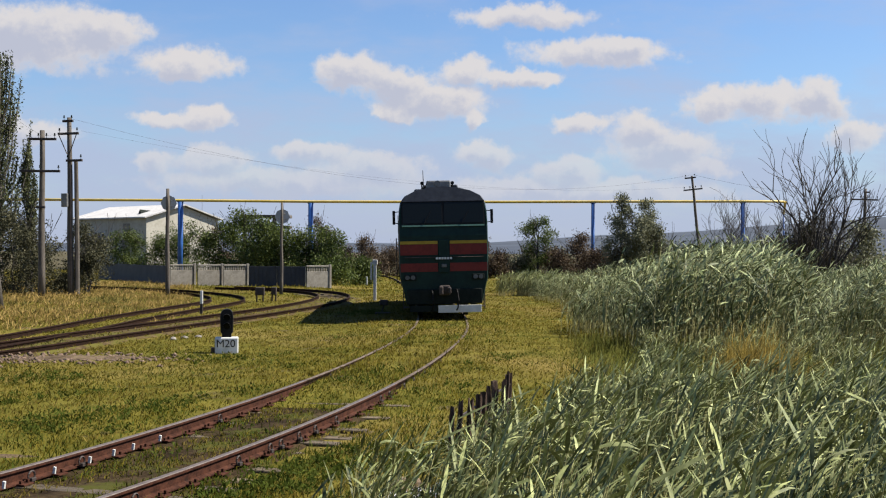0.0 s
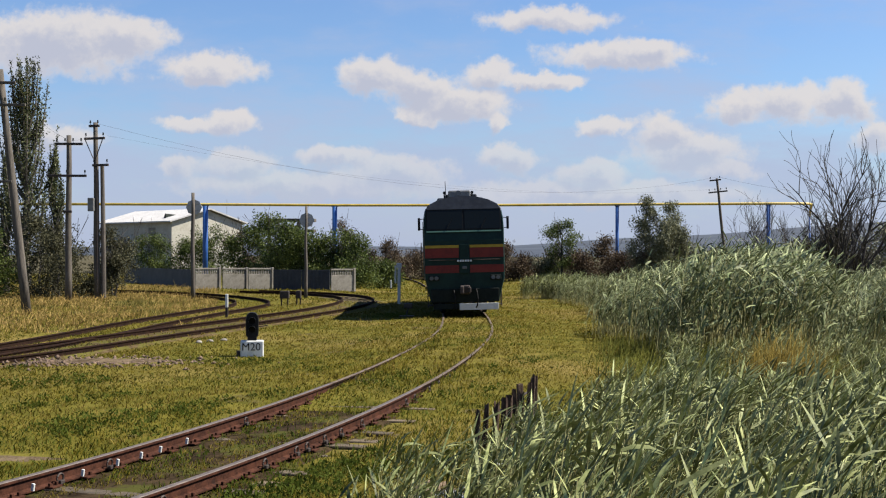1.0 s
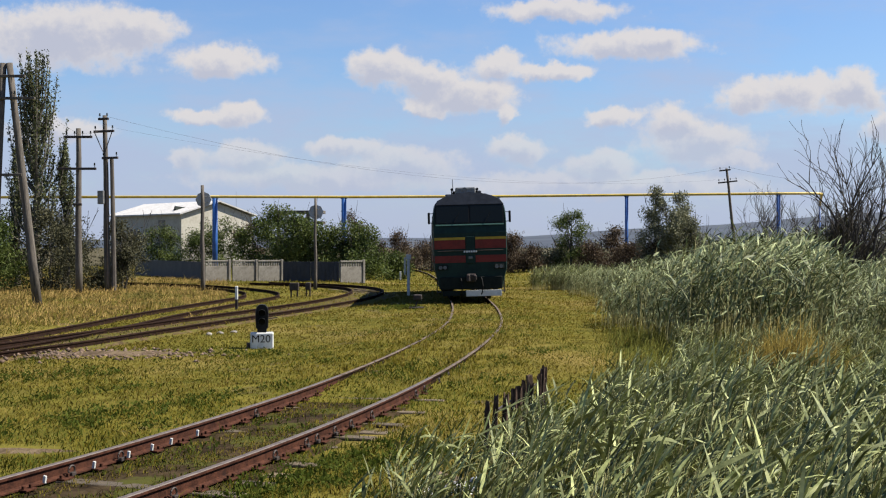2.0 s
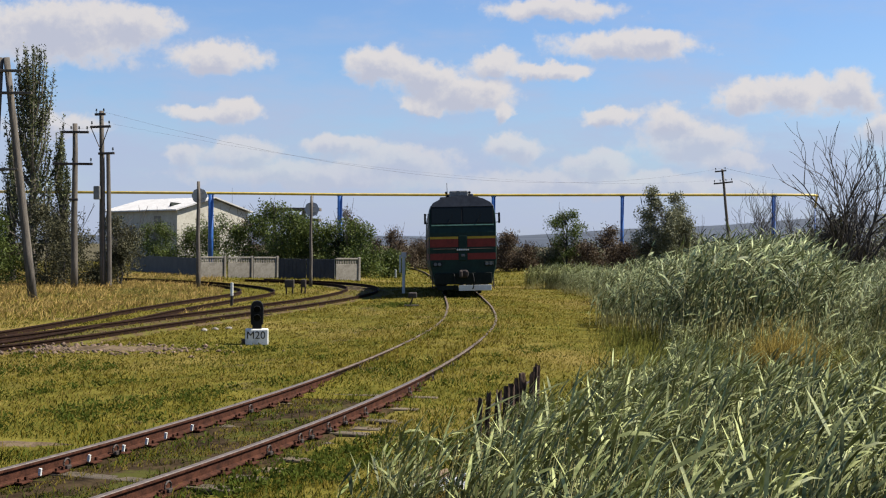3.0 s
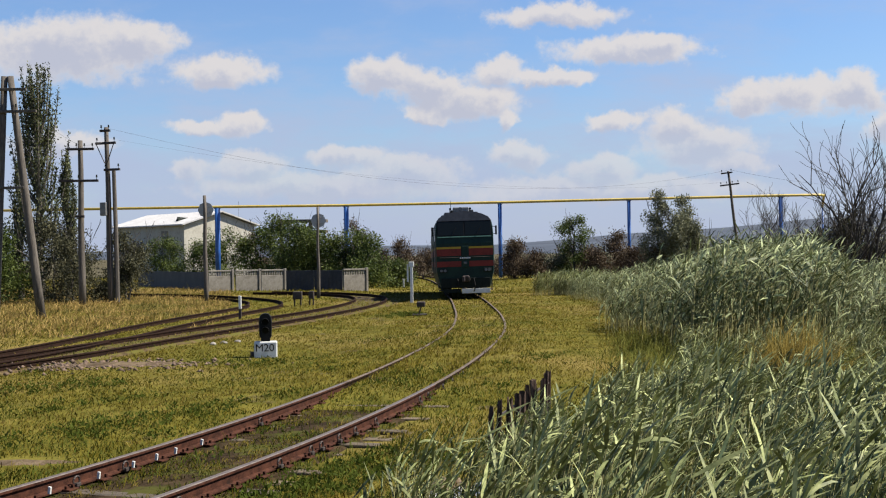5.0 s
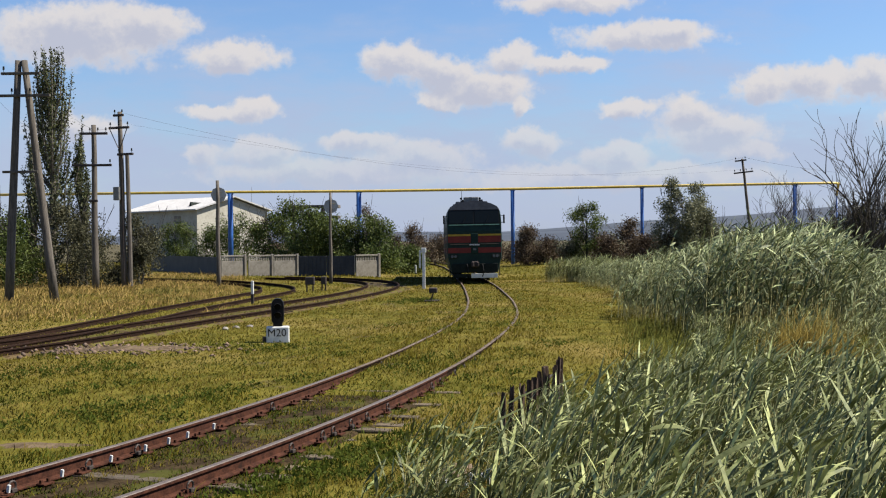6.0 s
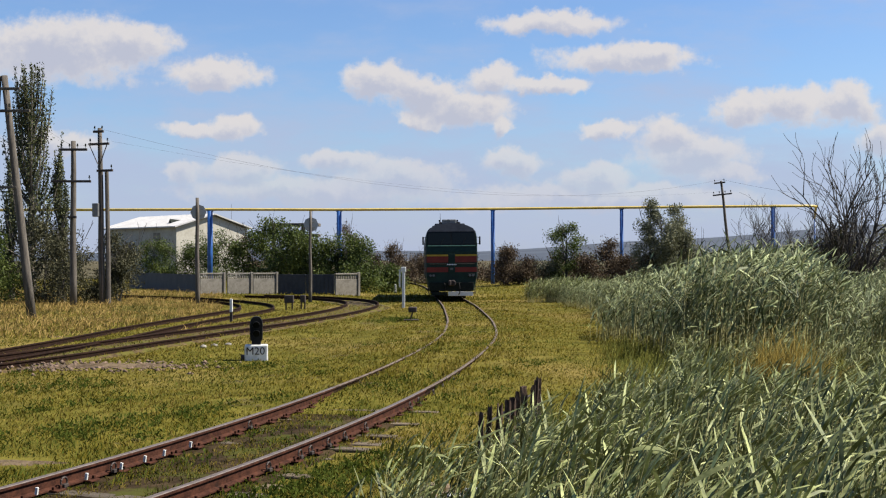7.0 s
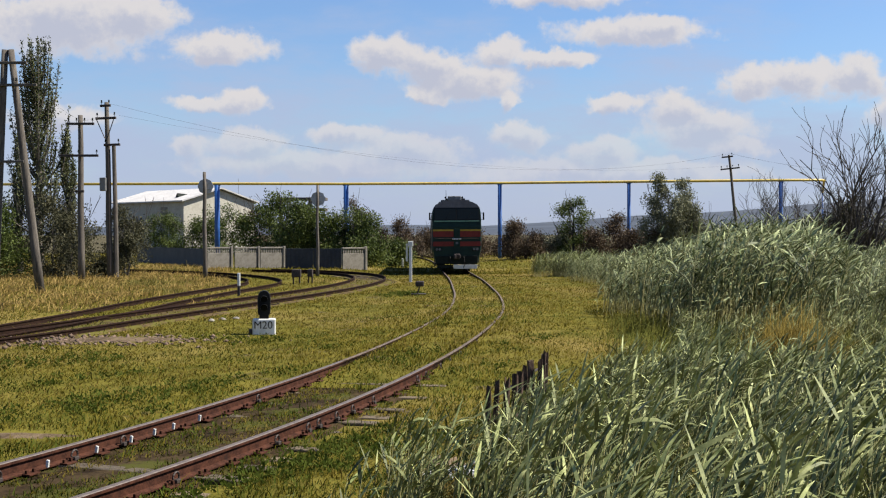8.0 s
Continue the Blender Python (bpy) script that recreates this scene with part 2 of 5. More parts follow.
IRON = material("dark_iron", (0.017, 0.014, 0.012), (0.055, 0.039, 0.033), 6.0, 0.7, 0.3, 0.3)
GREEN = material("dark_green_paint", (0.002, 0.012, 0.009), (0.005, 0.023, 0.016), 1.2, 0.5, 0, 0.05, spots=((0.013, 0.015, 0.013), 2.5, 0.62), gloss=0.18)
PALEGREEN = material("pale_green_paint", (0.039, 0.109, 0.078), (0.062, 0.140, 0.105), 3.0, 0.5, 0, 0.05)
RED = material("faded_red_paint", (0.094, 0.009, 0.006), (0.150, 0.016, 0.010), 1.6, 0.5, 0, 0.05, spots=((0.094, 0.019, 0.014), 3.0, 0.62), gloss=0.25)
STRIPE = material("yellow_stripe_paint", (0.262, 0.164, 0.011), (0.328, 0.218, 0.022), 3.0, 0.5, 0, 0.05, gloss=0.25)
ROOFGREY = material("sooty_roof_paint", (0.013, 0.015, 0.021), (0.028, 0.032, 0.042), 1.5, 0.5, 0, 0.1, gloss=0.3)
SKIRT = material("oily_underframe", (0.005, 0.008, 0.007), (0.012, 0.016, 0.013), 3.0, 0.7, 0.1, 0.3, gloss=0.1)
LENSGLASS = material("lamp_glass", (0.050, 0.055, 0.060), (0.085, 0.090, 0.095), 6.0, 0.15, 0, 0)
GALV = material("galvanised_steel", (0.117, 0.117, 0.117), (0.187, 0.187, 0.183), 4.0, 0.5, 0.5, 0.1)
SIGNBACK = material("grey_sign_back", (0.265, 0.273, 0.281), (0.359, 0.367, 0.374), 2.0, 0.6, 0.2, 0.1)
STONE = material("pale_rubble", (0.055, 0.033, 0.021), (0.156, 0.105, 0.072), 6.0, 0.95, 0, 0.4, island=0.35)
LITTER = material("white_plastic", (0.374, 0.387, 0.399), (0.537, 0.543, 0.549), 5.0, 0.4, 0, 0.1, through=0.15)
CARDBOARD = material("brown_cardboard", (0.086, 0.056, 0.034), (0.154, 0.112, 0.073), 5.0, 0.9, 0, 0.2)


def glass_material():
    m = bpy.data.materials.new("dark_window_glass")
    m.use_nodes = True
    n = Nodes(m.node_tree)
    b = n.add("ShaderNodeBsdfPrincipled", {"Base Color": (0.006, 0.008, 0.008, 1), "Roughness": 0.08, "IOR": 1.5, "Specular IOR Level": 0.15})
    out = n.tree.nodes.new("ShaderNodeOutputMaterial")
    n.tree.links.new(b.outputs[0], out.inputs[0])
    return m


GLASS = glass_material()


# ---- mesh helpers ----
def finish(name, bm, mat, smooth=False):
    me = bpy.data.meshes.new(name)
    bmesh.ops.recalc_face_normals(bm, faces=bm.faces[:])
    bm.to_mesh(me)
    bm.free()
    for one in (mat if isinstance(mat, (list, tuple)) else [mat]):
        me.materials.append(one)
    if smooth:
        me.shade_smooth()
    return me


def part(name, bm, mat, parent=None, label="", smooth=False):
    me = bm if isinstance(bm, bpy.types.Mesh) else finish(name, bm, mat, smooth)
    ob = new(name, me)
    if parent is not None:
        ob.parent = parent
    if label:
        ob["label"] = label
    return ob


def thing(name, label, category, m=None, group="", kind=""):
    ob = new(name)
    ob.empty_display_size = 0.3
    if m is not None:
        ob.matrix_world = m
    return tagged(ob, label, category, group, kind)


def box(bm, x0, y0, z0, x1, y1, z1, bevel=0.0, mat=0):
    pts = [(x, y, z) for x in (x0, x1) for y in (y0, y1) for z in (z0, z1)]
    v = [bm.verts.new(p) for p in pts]
    made = [bm.faces.new([v[i] for i in f]) for f in ((0, 1, 3, 2), (4, 6, 7, 5), (0, 4, 5, 1), (2, 3, 7, 6), (0, 2, 6, 4), (1, 5, 7, 3))]
    for f in made:
        f.material_index = mat
    if bevel:
        edges = list({e for f in made for e in f.edges})
        bmesh.ops.bevel(bm, geom=edges, offset=bevel, segments=2, affect="EDGES", profile=0.5)
    return bm


def rod(bm, p0, p1, r0, r1=None, sides=8, caps=True):
    p0, p1 = Vector(p0), Vector(p1)
    r1 = r0 if r1 is None else r1
    q = (p1 - p0).to_track_quat("Z", "Y").to_matrix()
    rings = []
    for p, r in ((p0, r0), (p1, r1)):
        rings.append([bm.verts.new(p + q @ Vector((r * math.cos(2 * math.pi * i / sides), r * math.sin(2 * math.pi * i / sides), 0))) for i in range(sides)])
    for i in range(sides):
        j = (i + 1) % sides
        bm.faces.new((rings[0][i], rings[0][j], rings[1][j], rings[1][i]))
    if caps:
        bm.faces.new(rings[0][::-1])
        bm.faces.new(rings[1])
    return bm


def bent(bm, pts, radii, sides=6):
    rings = []
    for k, p in enumerate(pts):
        a = Vector(pts[max(k - 1, 0)])
        b = Vector(pts[min(k + 1, len(pts) - 1)])
        q = Vector((0, 0, 1)).rotation_difference(b - a).to_matrix()
        rings.append([bm.verts.new(Vector(p) + q @ Vector((radii[k] * math.cos(2 * math.pi * i / sides), radii[k] * math.sin(2 * math.pi * i / sides), 0))) for i in range(sides)])
    for a, b in zip(rings, rings[1:]):
        for i in range(sides):
            j = (i + 1) % sides
            bm.faces.new((a[i], a[j], b[j], b[i]))
    bm.faces.new(rings[0][::-1])
    bm.faces.new(rings[-1])
    return bm


def soup(name, verts, faces, mat):
    """A mesh from arrays: verts (n, 3), faces (m, 3 or 4) of loose pieces."""
    verts, faces = np.asarray(verts, np.float32).reshape(-1, 3), np.asarray(faces, np.int32)
    side = faces.shape[1]
    me = bpy.data.meshes.new(name)
    me.vertices.add(len(verts))
    me.vertices.foreach_set("co", verts.ravel())
    me.loops.add(faces.size)
    me.loops.foreach_set("vertex_index", faces.ravel())
    me.polygons.add(len(faces))
    me.polygons.foreach_set("loop_start", np.arange(0, faces.size, side, dtype=np.int32))
    me.update(calc_edges=True)
    me.materials.append(mat)
    return me


def upright_normals(me, verts, rng, wild):
    """Bend the shading of blades towards the sky, as a turf of many blades shows."""
    n = rng.normal(0, wild, (len(verts) // 5, 3)) + [0.0, 0.0, 1.0]
    me.normals_split_custom_set_from_vertices(np.repeat(unit(n), 5, 0).tolist())
    return me


def unit(v):
    return v / np.maximum(np.linalg.norm(v, axis=-1, keepdims=True), 1e-9)


def blades(rng, xy, z, tall, wide, lean, toward=(0.0, 0.0)):
    """One bent blade of two faces on each place: verts and quads."""
    n = len(xy)
    a = rng.uniform(0, 2 * np.pi, n)
    side = np.stack([np.cos(a), np.sin(a), 0 * a], 1) * np.reshape(wide, (-1, 1)) * 0.5
    off = rng.normal(0, 1, (n, 2)) * lean + np.array(toward)
    base = np.column_stack([xy, z])
    tall = np.reshape(tall, (-1, 1))
    mid = base + np.column_stack([off * 0.35, np.ones(n)]) * tall * 0.6
    tip = base + np.column_stack([off, np.full(n, 0.95)]) * tall
    verts = np.stack([base - side, base + side, mid + side * 0.8, tip, mid - side * 0.8], 1).reshape(-1, 3)
    i = np.arange(n)[:, None] * 5
    tri = np.concatenate([i + [0, 1, 2], i + [0, 2, 4], i + [4, 2, 3]], 1).reshape(-1, 3)
    return verts, tri


def leaf_cloud(rng, centres, spread, count, size, narrow=0.45, droop=0.0):
    """count rhombic leaves round each centre."""
    n = len(centres) * count
    at = np.repeat(centres, count, 0) + rng.normal(0, 1, (n, 3)).clip(-1.6, 1.6) * np.repeat(np.reshape(spread, (-1, 3)) if np.ndim(spread) > 1 else np.tile(spread, (len(centres), 1)), count, 0)
    d = unit(rng.normal(0, 1, (n, 3)) + [0, 0, droop])
    s = unit(np.cross(d, rng.normal(0, 1, (n, 3))))
    ln = rng.uniform(0.6, 1.3, (n, 1)) * size
    v = np.stack([at, at + d * ln * 0.5 + s * ln * narrow * 0.5, at + d * ln, at + d * ln * 0.5 - s * ln * narrow * 0.5], 1).reshape(-1, 3)
    return v, np.arange(n * 4).reshape(-1, 4)


# ---- lie of the land and the tracks ----
def curve_points(keys, step=0.5):
    """Smooth line through control points (x, y)."""
    k = [Vector(p) for p in keys]
    k = [k[0] * 2 - k[1]] + k + [k[-1] * 2 - k[-2]]
    out = []
    for i in range(1, len(k) - 2):
        p0, p1, p2, p3 = k[i - 1:i + 3]
        steps = max(2, int((p2 - p1).length / step))
        for s in range(steps):
            t = s / steps
            out.append(0.5 * (2 * p1 + (p2 - p0) * t + (2 * p0 - 5 * p1 + 4 * p2 - p3) * t * t + (3 * p1 - p0 - 3 * p2 + p3) * t ** 3))
    out.append(k[-2])
    return out


LINE_A = curve_points([(-12.5, -6.0), (-7.9, 1.0), (-5.55, 6.0), (-3.75, 10.0), (-2.2, 14.8), (-0.98, 20.2), (0.0, 26.8), (0.60, 33.0), (0.78, 40.0), (0.69, 47.0), (0.56, 54.0), (0.37, 61.0), (0.06, 70.0), (-0.25, 81.0), (-0.8, 94.0), (-2.2, 112.0), (-6, 140.0)])
LINE_B = curve_points([(-22.0, 6.0), (-14.6, 16.0), (-11.6, 21.6), (-9.85, 26.0), (-8.65, 31.0), (-7.45, 36.0), (-6.2, 41.0), (-5.15, 46.0), (-4.50, 50.5), (-4.25, 55.0), (-4.6, 59.5), (-5.8, 63.5), (-8.2, 67.0), (-12.0, 70.0)])
LINE_C = curve_points([(-11.3, 23.2), (-10.55, 28.0), (-10.2, 33.0), (-10.05, 38.0), (-9.6, 44.0), (-9.1, 49.0), (-9.0, 53.0), (-10.0, 57.5), (-12.6, 62.5), (-16.3, 67.0), (-22.0, 71.0), (-32.0, 74.0)])
RAIL_TOP = 0.15


def fall(y):
    """How far the main line drops towards the north."""
    return np.interp(y, [48, 56, 62, 68, 95, 130], [0.0, 0.05, 0.11, 0.16, 0.30, 0.30])


def land(x, y):
    """Height of the ground."""
    far = np.clip((np.hypot(x, y) - 130) / 200, 0, 1)
    x, y = np.asarray(x, float), np.asarray(y, float)
    a, bc = line_gap(x, y, LINE_A), np.minimum(line_gap(x, y, LINE_B), line_gap(x, y, LINE_C))
    bed = -0.07 * np.clip((1.9 - bc) / 0.6, 0, 1) - 0.06 * np.clip((1.7 - a) / 0.6, 0, 1) * np.clip((18.5 - y) / 2.5, 0, 1)
    rise = np.clip((3.2 - a) / 1.5, 0, 1) * np.interp(y, [17, 20, 24, 27, 36, 42, 58, 66], [0, 0.07, 0.08, 0.115, 0.115, 0.07, 0.05, 0])
    flat = 1 - 0.8 * np.clip((2.6 - np.minimum(a, bc)) / 1.2, 0, 1)
    return bed + rise - fall(y) * np.clip((8 - a) / 4, 0, 1) - 1.2 * far - 0.02 + flat * (0.035 * np.sin(x * 0.7 + 0.4 * y) * np.cos(y * 0.53 - 0.3 * x) + 0.03 * np.sin(0.21 * y + 1.0) * np.sin(0.33 * x))


def line_gap(x, y, line):
    pts = np.array([tuple(p) for p in line[::2]])
    return np.min(np.hypot(np.asarray(x)[..., None] - pts[:, 0], np.asarray(y)[..., None] - pts[:, 1]), -1)


def build_ground():
    xs = np.concatenate([-np.geomspace(4200, 42, 26), np.arange(-40, 40.1, 1.0), np.geomspace(42, 4200, 26)])
    ys = np.concatenate([-np.geomspace(4200, 22, 22), np.arange(-20, 110.1, 1.0), np.geomspace(112, 4400, 30)])
    gx, gy = np.meshgrid(xs, ys)
    v = np.stack([gx, gy, land(gx, gy)], -1).reshape(-1, 3)
    w = len(xs)
    i = (np.arange(len(ys) - 1)[:, None] * w + np.arange(w - 1)).reshape(-1, 1)
    me = soup("ground", v, i + [0, 1, w + 1, w], GROUND)
    me.shade_smooth()
    tagged(new("ground", me), "flat meadow of dry and green grass", "ground", kind="structure")


build_ground()


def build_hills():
    # distant ridge: low in the middle, higher towards the east; HILL's blue holds the haze
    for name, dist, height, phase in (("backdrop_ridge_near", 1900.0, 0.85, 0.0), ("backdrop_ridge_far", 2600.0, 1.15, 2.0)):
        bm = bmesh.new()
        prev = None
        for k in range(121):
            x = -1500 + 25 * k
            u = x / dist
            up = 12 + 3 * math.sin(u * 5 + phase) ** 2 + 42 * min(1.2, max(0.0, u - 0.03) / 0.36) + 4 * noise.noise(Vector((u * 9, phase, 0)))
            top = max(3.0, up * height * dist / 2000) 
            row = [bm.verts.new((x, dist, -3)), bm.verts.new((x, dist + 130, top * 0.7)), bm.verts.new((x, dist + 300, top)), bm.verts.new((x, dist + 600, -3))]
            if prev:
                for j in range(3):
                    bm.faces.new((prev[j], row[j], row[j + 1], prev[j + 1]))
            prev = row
        tagged(part(name, bm, HILL, smooth=True), "ridge on the horizon with blue haze in its colour", "hill", kind="structure")


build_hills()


# ---- railway tracks ----
def rail_mesh(line, side, foot, mats, sink=0.0, drop=0.0):
    prof = [(-0.066, 0.0), (0.066, 0.0), (0.066, 0.014), (0.012, 0.032), (0.012, 0.112), (0.036, 0.124), (0.036, 0.150), (0.028, 0.157), (-0.028, 0.157), (-0.036, 0.150), (-0.036, 0.124), (-0.012, 0.112), (-0.012, 0.032), (-0.066, 0.014)]
    bm = bmesh.new()
    prev = None
    for i, p in enumerate(line):
        d = (line[min(i + 1, len(line) - 1)] - line[max(i - 1, 0)]).normalized()
        nrm = Vector((d.y, -d.x))
        c = p + nrm * side * 0.795
        ring = [bm.verts.new((c.x + nrm.x * a, c.y + nrm.y * a, foot + b - 0.007 - sink * min(1.0, i / 16) - drop * fall(p.y))) for a, b in prof]
        if prev:
            for j in range(len(prof)):
                k = (j + 1) % len(prof)
                f = bm.faces.new((prev[j], ring[j], ring[k], prev[k]))
                f.material_index = 1 if j in (6, 7, 8) else 0
        prev = ring
    return finish("rail", bm, mats)


def sleeper_mesh():
    bm = bmesh.new()
    box(bm, -1.37, -0.115, -0.17, 1.37, 0.115, 0.0, 0.018)
    for v in bm.verts:
        v.co.z += 0.012 * noise.noise(v.co * 3)
        v.co.y += 0.010 * noise.noise(v.co * 2 + Vector((5, 0, 0)))
    return finish("sleeper", bm, SLEEPER)


def spring_mesh():
    """A rail anchor: bent round bar against the web with its spike."""
    bm = bmesh.new()
    ring = [(0.085 + 0.0, 0.05 * math.cos(a), 0.055 + 0.05 * math.sin(a)) for a in [radians(-60 + 30 * k) for k in range(11)]]
    bent(bm, ring, [0.011] * len(ring), 5)
    box(bm, 0.07, -0.035, 0.0, 0.12, 0.035, 0.04, 0.006)
    return finish("rail_clip", bm, IRON)


def tie_plate_mesh():
    bm = bmesh.new()
    box(bm, -0.16, -0.08, -0.006, 0.16, 0.08, 0.012, 0.003)
    for sx in (-0.1, 0.1):
        for sy in (-0.05, 0.05):
            box(bm, sx - 0.014, sy - 0.014, 0.0, sx + 0.014, sy + 0.014, 0.045, 0.003)
    return finish("tie_plate", bm, RUST)


def ballast(name, label, line, wide, mat):
    bm, prev = bmesh.new(), None
    for i, p in enumerate(line):
        d = (line[min(i + 1, len(line) - 1)] - line[max(i - 1, 0)]).normalized()
        nrm = Vector((d.y, -d.x))
        w = wide * (1 + 0.12 * noise.noise(Vector((i * 0.3, wide, 0))))
        row = [bm.verts.new((p.x + nrm.x * s * w, p.y + nrm.y * s * w, z)) for s, z in ((-1.25, -0.16), (-0.95, -0.035), (0.0, -0.018 + 0.02 * noise.noise(Vector((i * 0.55, 3.0, wide)))), (0.95, -0.035), (1.25, -0.16))]
        if prev:
            for j in range(4):
                bm.faces.new((prev[j], row[j], row[j + 1], prev[j + 1]))
        prev = row
    tagged(part(name, bm, mat, smooth=True), label, "ballast", kind="structure")


DRYBALLAST = material("dry_brown_ballast", (0.042, 0.029, 0.015), (0.105, 0.074, 0.038), 3.0, 0.95, 0, 0.8, gloss=0.04, spots=((0.082, 0.074, 0.018), 1.2, 0.45))
BALLAST = material("brown_ballast", (0.014, 0.009, 0.005), (0.048, 0.033, 0.017), 3.0, 0.95, 0, 0.8, gloss=0.04, spots=((0.047, 0.047, 0.011), 1.2, 0.50))


SLEEPER_MESH, CLIP_MESH, PLATE_MESH = sleeper_mesh(), spring_mesh(), tie_plate_mesh()


def build_track(name, label, line, start, stop, detail, head=None, sunk=0.0):
    """Rails on sleepers; detail: the stretch in y where clips are built."""
    track = thing(name, label, "railway track", kind="structure")
    foot = RAIL_TOP - 0.15 - sunk
    for side in (-1, 1):
        cut = next((i for i, p in enumerate(line) if p.y > 19.0), 0) if head is None else 0
        if cut:
            part("rail", rail_mesh(line[:cut + 1], side, foot, (RUST, RAILTOP)), None, track, "rusty steel rail with a worn head")
            part("rail", rail_mesh(line[cut:], side, foot, (SHADERUST, DULLTOP), 0.03, 1.0), None, track, "dark rusty rail sunk in grass")
        else:
            part("rail", rail_mesh(line, side, foot, (head, head)), None, track, "rusty steel rail with backlit shade in its colour")
    rng = random.Random(len(line))
    travelled, due = 0.0, 0.0
    for a, b in zip(line, line[1:]):
        seg = (b - a).length
        while due < travelled + seg:
            p = a + (b - a) * ((due - travelled) / seg)
            ang = math.atan2(b.y - a.y, b.x - a.x) - math.pi / 2
            due += 0.56
            if start < p.y < stop:
                s = part("sleeper", SLEEPER_MESH, None, track)
                s.location = (p.x, p.y, foot - (0.008 if head is None else 0.045) - 0.075 * rng.random() ** 0.9)
                s.rotation_euler = (0, rng.uniform(-0.008, 0.008), ang + rng.uniform(-0.05, 0.05))
                s.scale = (1, rng.uniform(0.9, 1.1), 1)
                if detail[0] < p.y < detail[1]:
                    for side in (-1, 1):
                        nrm = Vector((math.cos(ang), math.sin(ang)))
                        q = p + nrm * side * 0.795
                        plate = part("tie_plate", PLATE_MESH, None, track)
                        plate.location, plate.rotation_euler = (q.x, q.y, foot - 0.004), (0, 0, ang)
                        if rng.random() < 0.45:
                            for way in (0, math.pi):
                                clip = part("rail_clip", CLIP_MESH, None, track, "bent steel rail anchor")
                                h = q + Vector((-nrm.y, nrm.x)) * rng.choice((-0.13, 0.13))
                                clip.location, clip.rotation_euler = (h.x, h.y, foot), (0, 0, ang + way)
        travelled += seg
    return track


# ---- locomotive ----
def body_ring(y, grow, drop=0.0):
    """Cross-section of the body: half outline mirrored, z from the rail head."""
    half = [(1.26, 0.52), (1.36, 0.95), (1.455, 1.32), (1.475, 2.0), (1.475, 2.75), (1.475, 3.15), (1.46, 3.55), (1.415, 3.82), (1.25, 4.04), (0.92, 4.21), (0.47, 4.32), (0.0, 4.36)]
    pts = half + [(-x, z) for x, z in reversed(half[:-1])]
    out = []
    for x, z in pts:
        rake = max(0.0, z - 3.0) * 0.22 * (1 if y < 0.9 else 0)
        out.append((x * grow, y + rake, 0.52 + (z - 0.52) * (1 - drop)))
    return out


def loft(bm, rings, cap0=True, cap1=True):
    made = [[bm.verts.new(p) for p in r] for r in rings]
    n = len(made[0])
    for a, b in zip(made, made[1:]):
        for i in range(n):
            j = (i + 1) % n
            bm.faces.new((a[i], a[j], b[j], b[i]))
    if cap0:
        bm.faces.new(made[0])
    if cap1:
        bm.faces.new(made[-1][::-1])
    return bm


def front_panel(x0, x1, z0, z1, thick=0.02):
    """A plate lying on the raked cab front, standing proud of it."""
    bm = bmesh.new()
    steps = max(1, int((x1 - x0) / 0.35))
    zs = [z0, z1] if z1 <= 3.0 or z0 >= 3.0 else [z0, 3.0, z1]
    for k in range(steps):
        a, b = x0 + (x1 - x0) * k / steps, x0 + (x1 - x0) * (k + 1) / steps
        for lo, hi in zip(zs, zs[1:]):
            pts = []
            for depth in (-thick, 0.03):
                for x, z in ((a, lo), (b, lo), (b, hi), (a, hi)):
                    pts.append(bm.verts.new((x, depth + max(0.0, z - 3.0) * 0.22, z)))
            for f in ((0, 1, 2, 3), (7, 6, 5, 4), (0, 4, 5, 1), (1, 5, 6, 2), (2, 6, 7, 3), (3, 7, 4, 0)):
                bm.faces.new([pts[i] for i in f])
    bmesh.ops.remove_doubles(bm, verts=bm.verts[:], dist=0.0005)
    return bm


BOGIES = (4.0, 12.6)         # distance of the two bogie centres behind the front


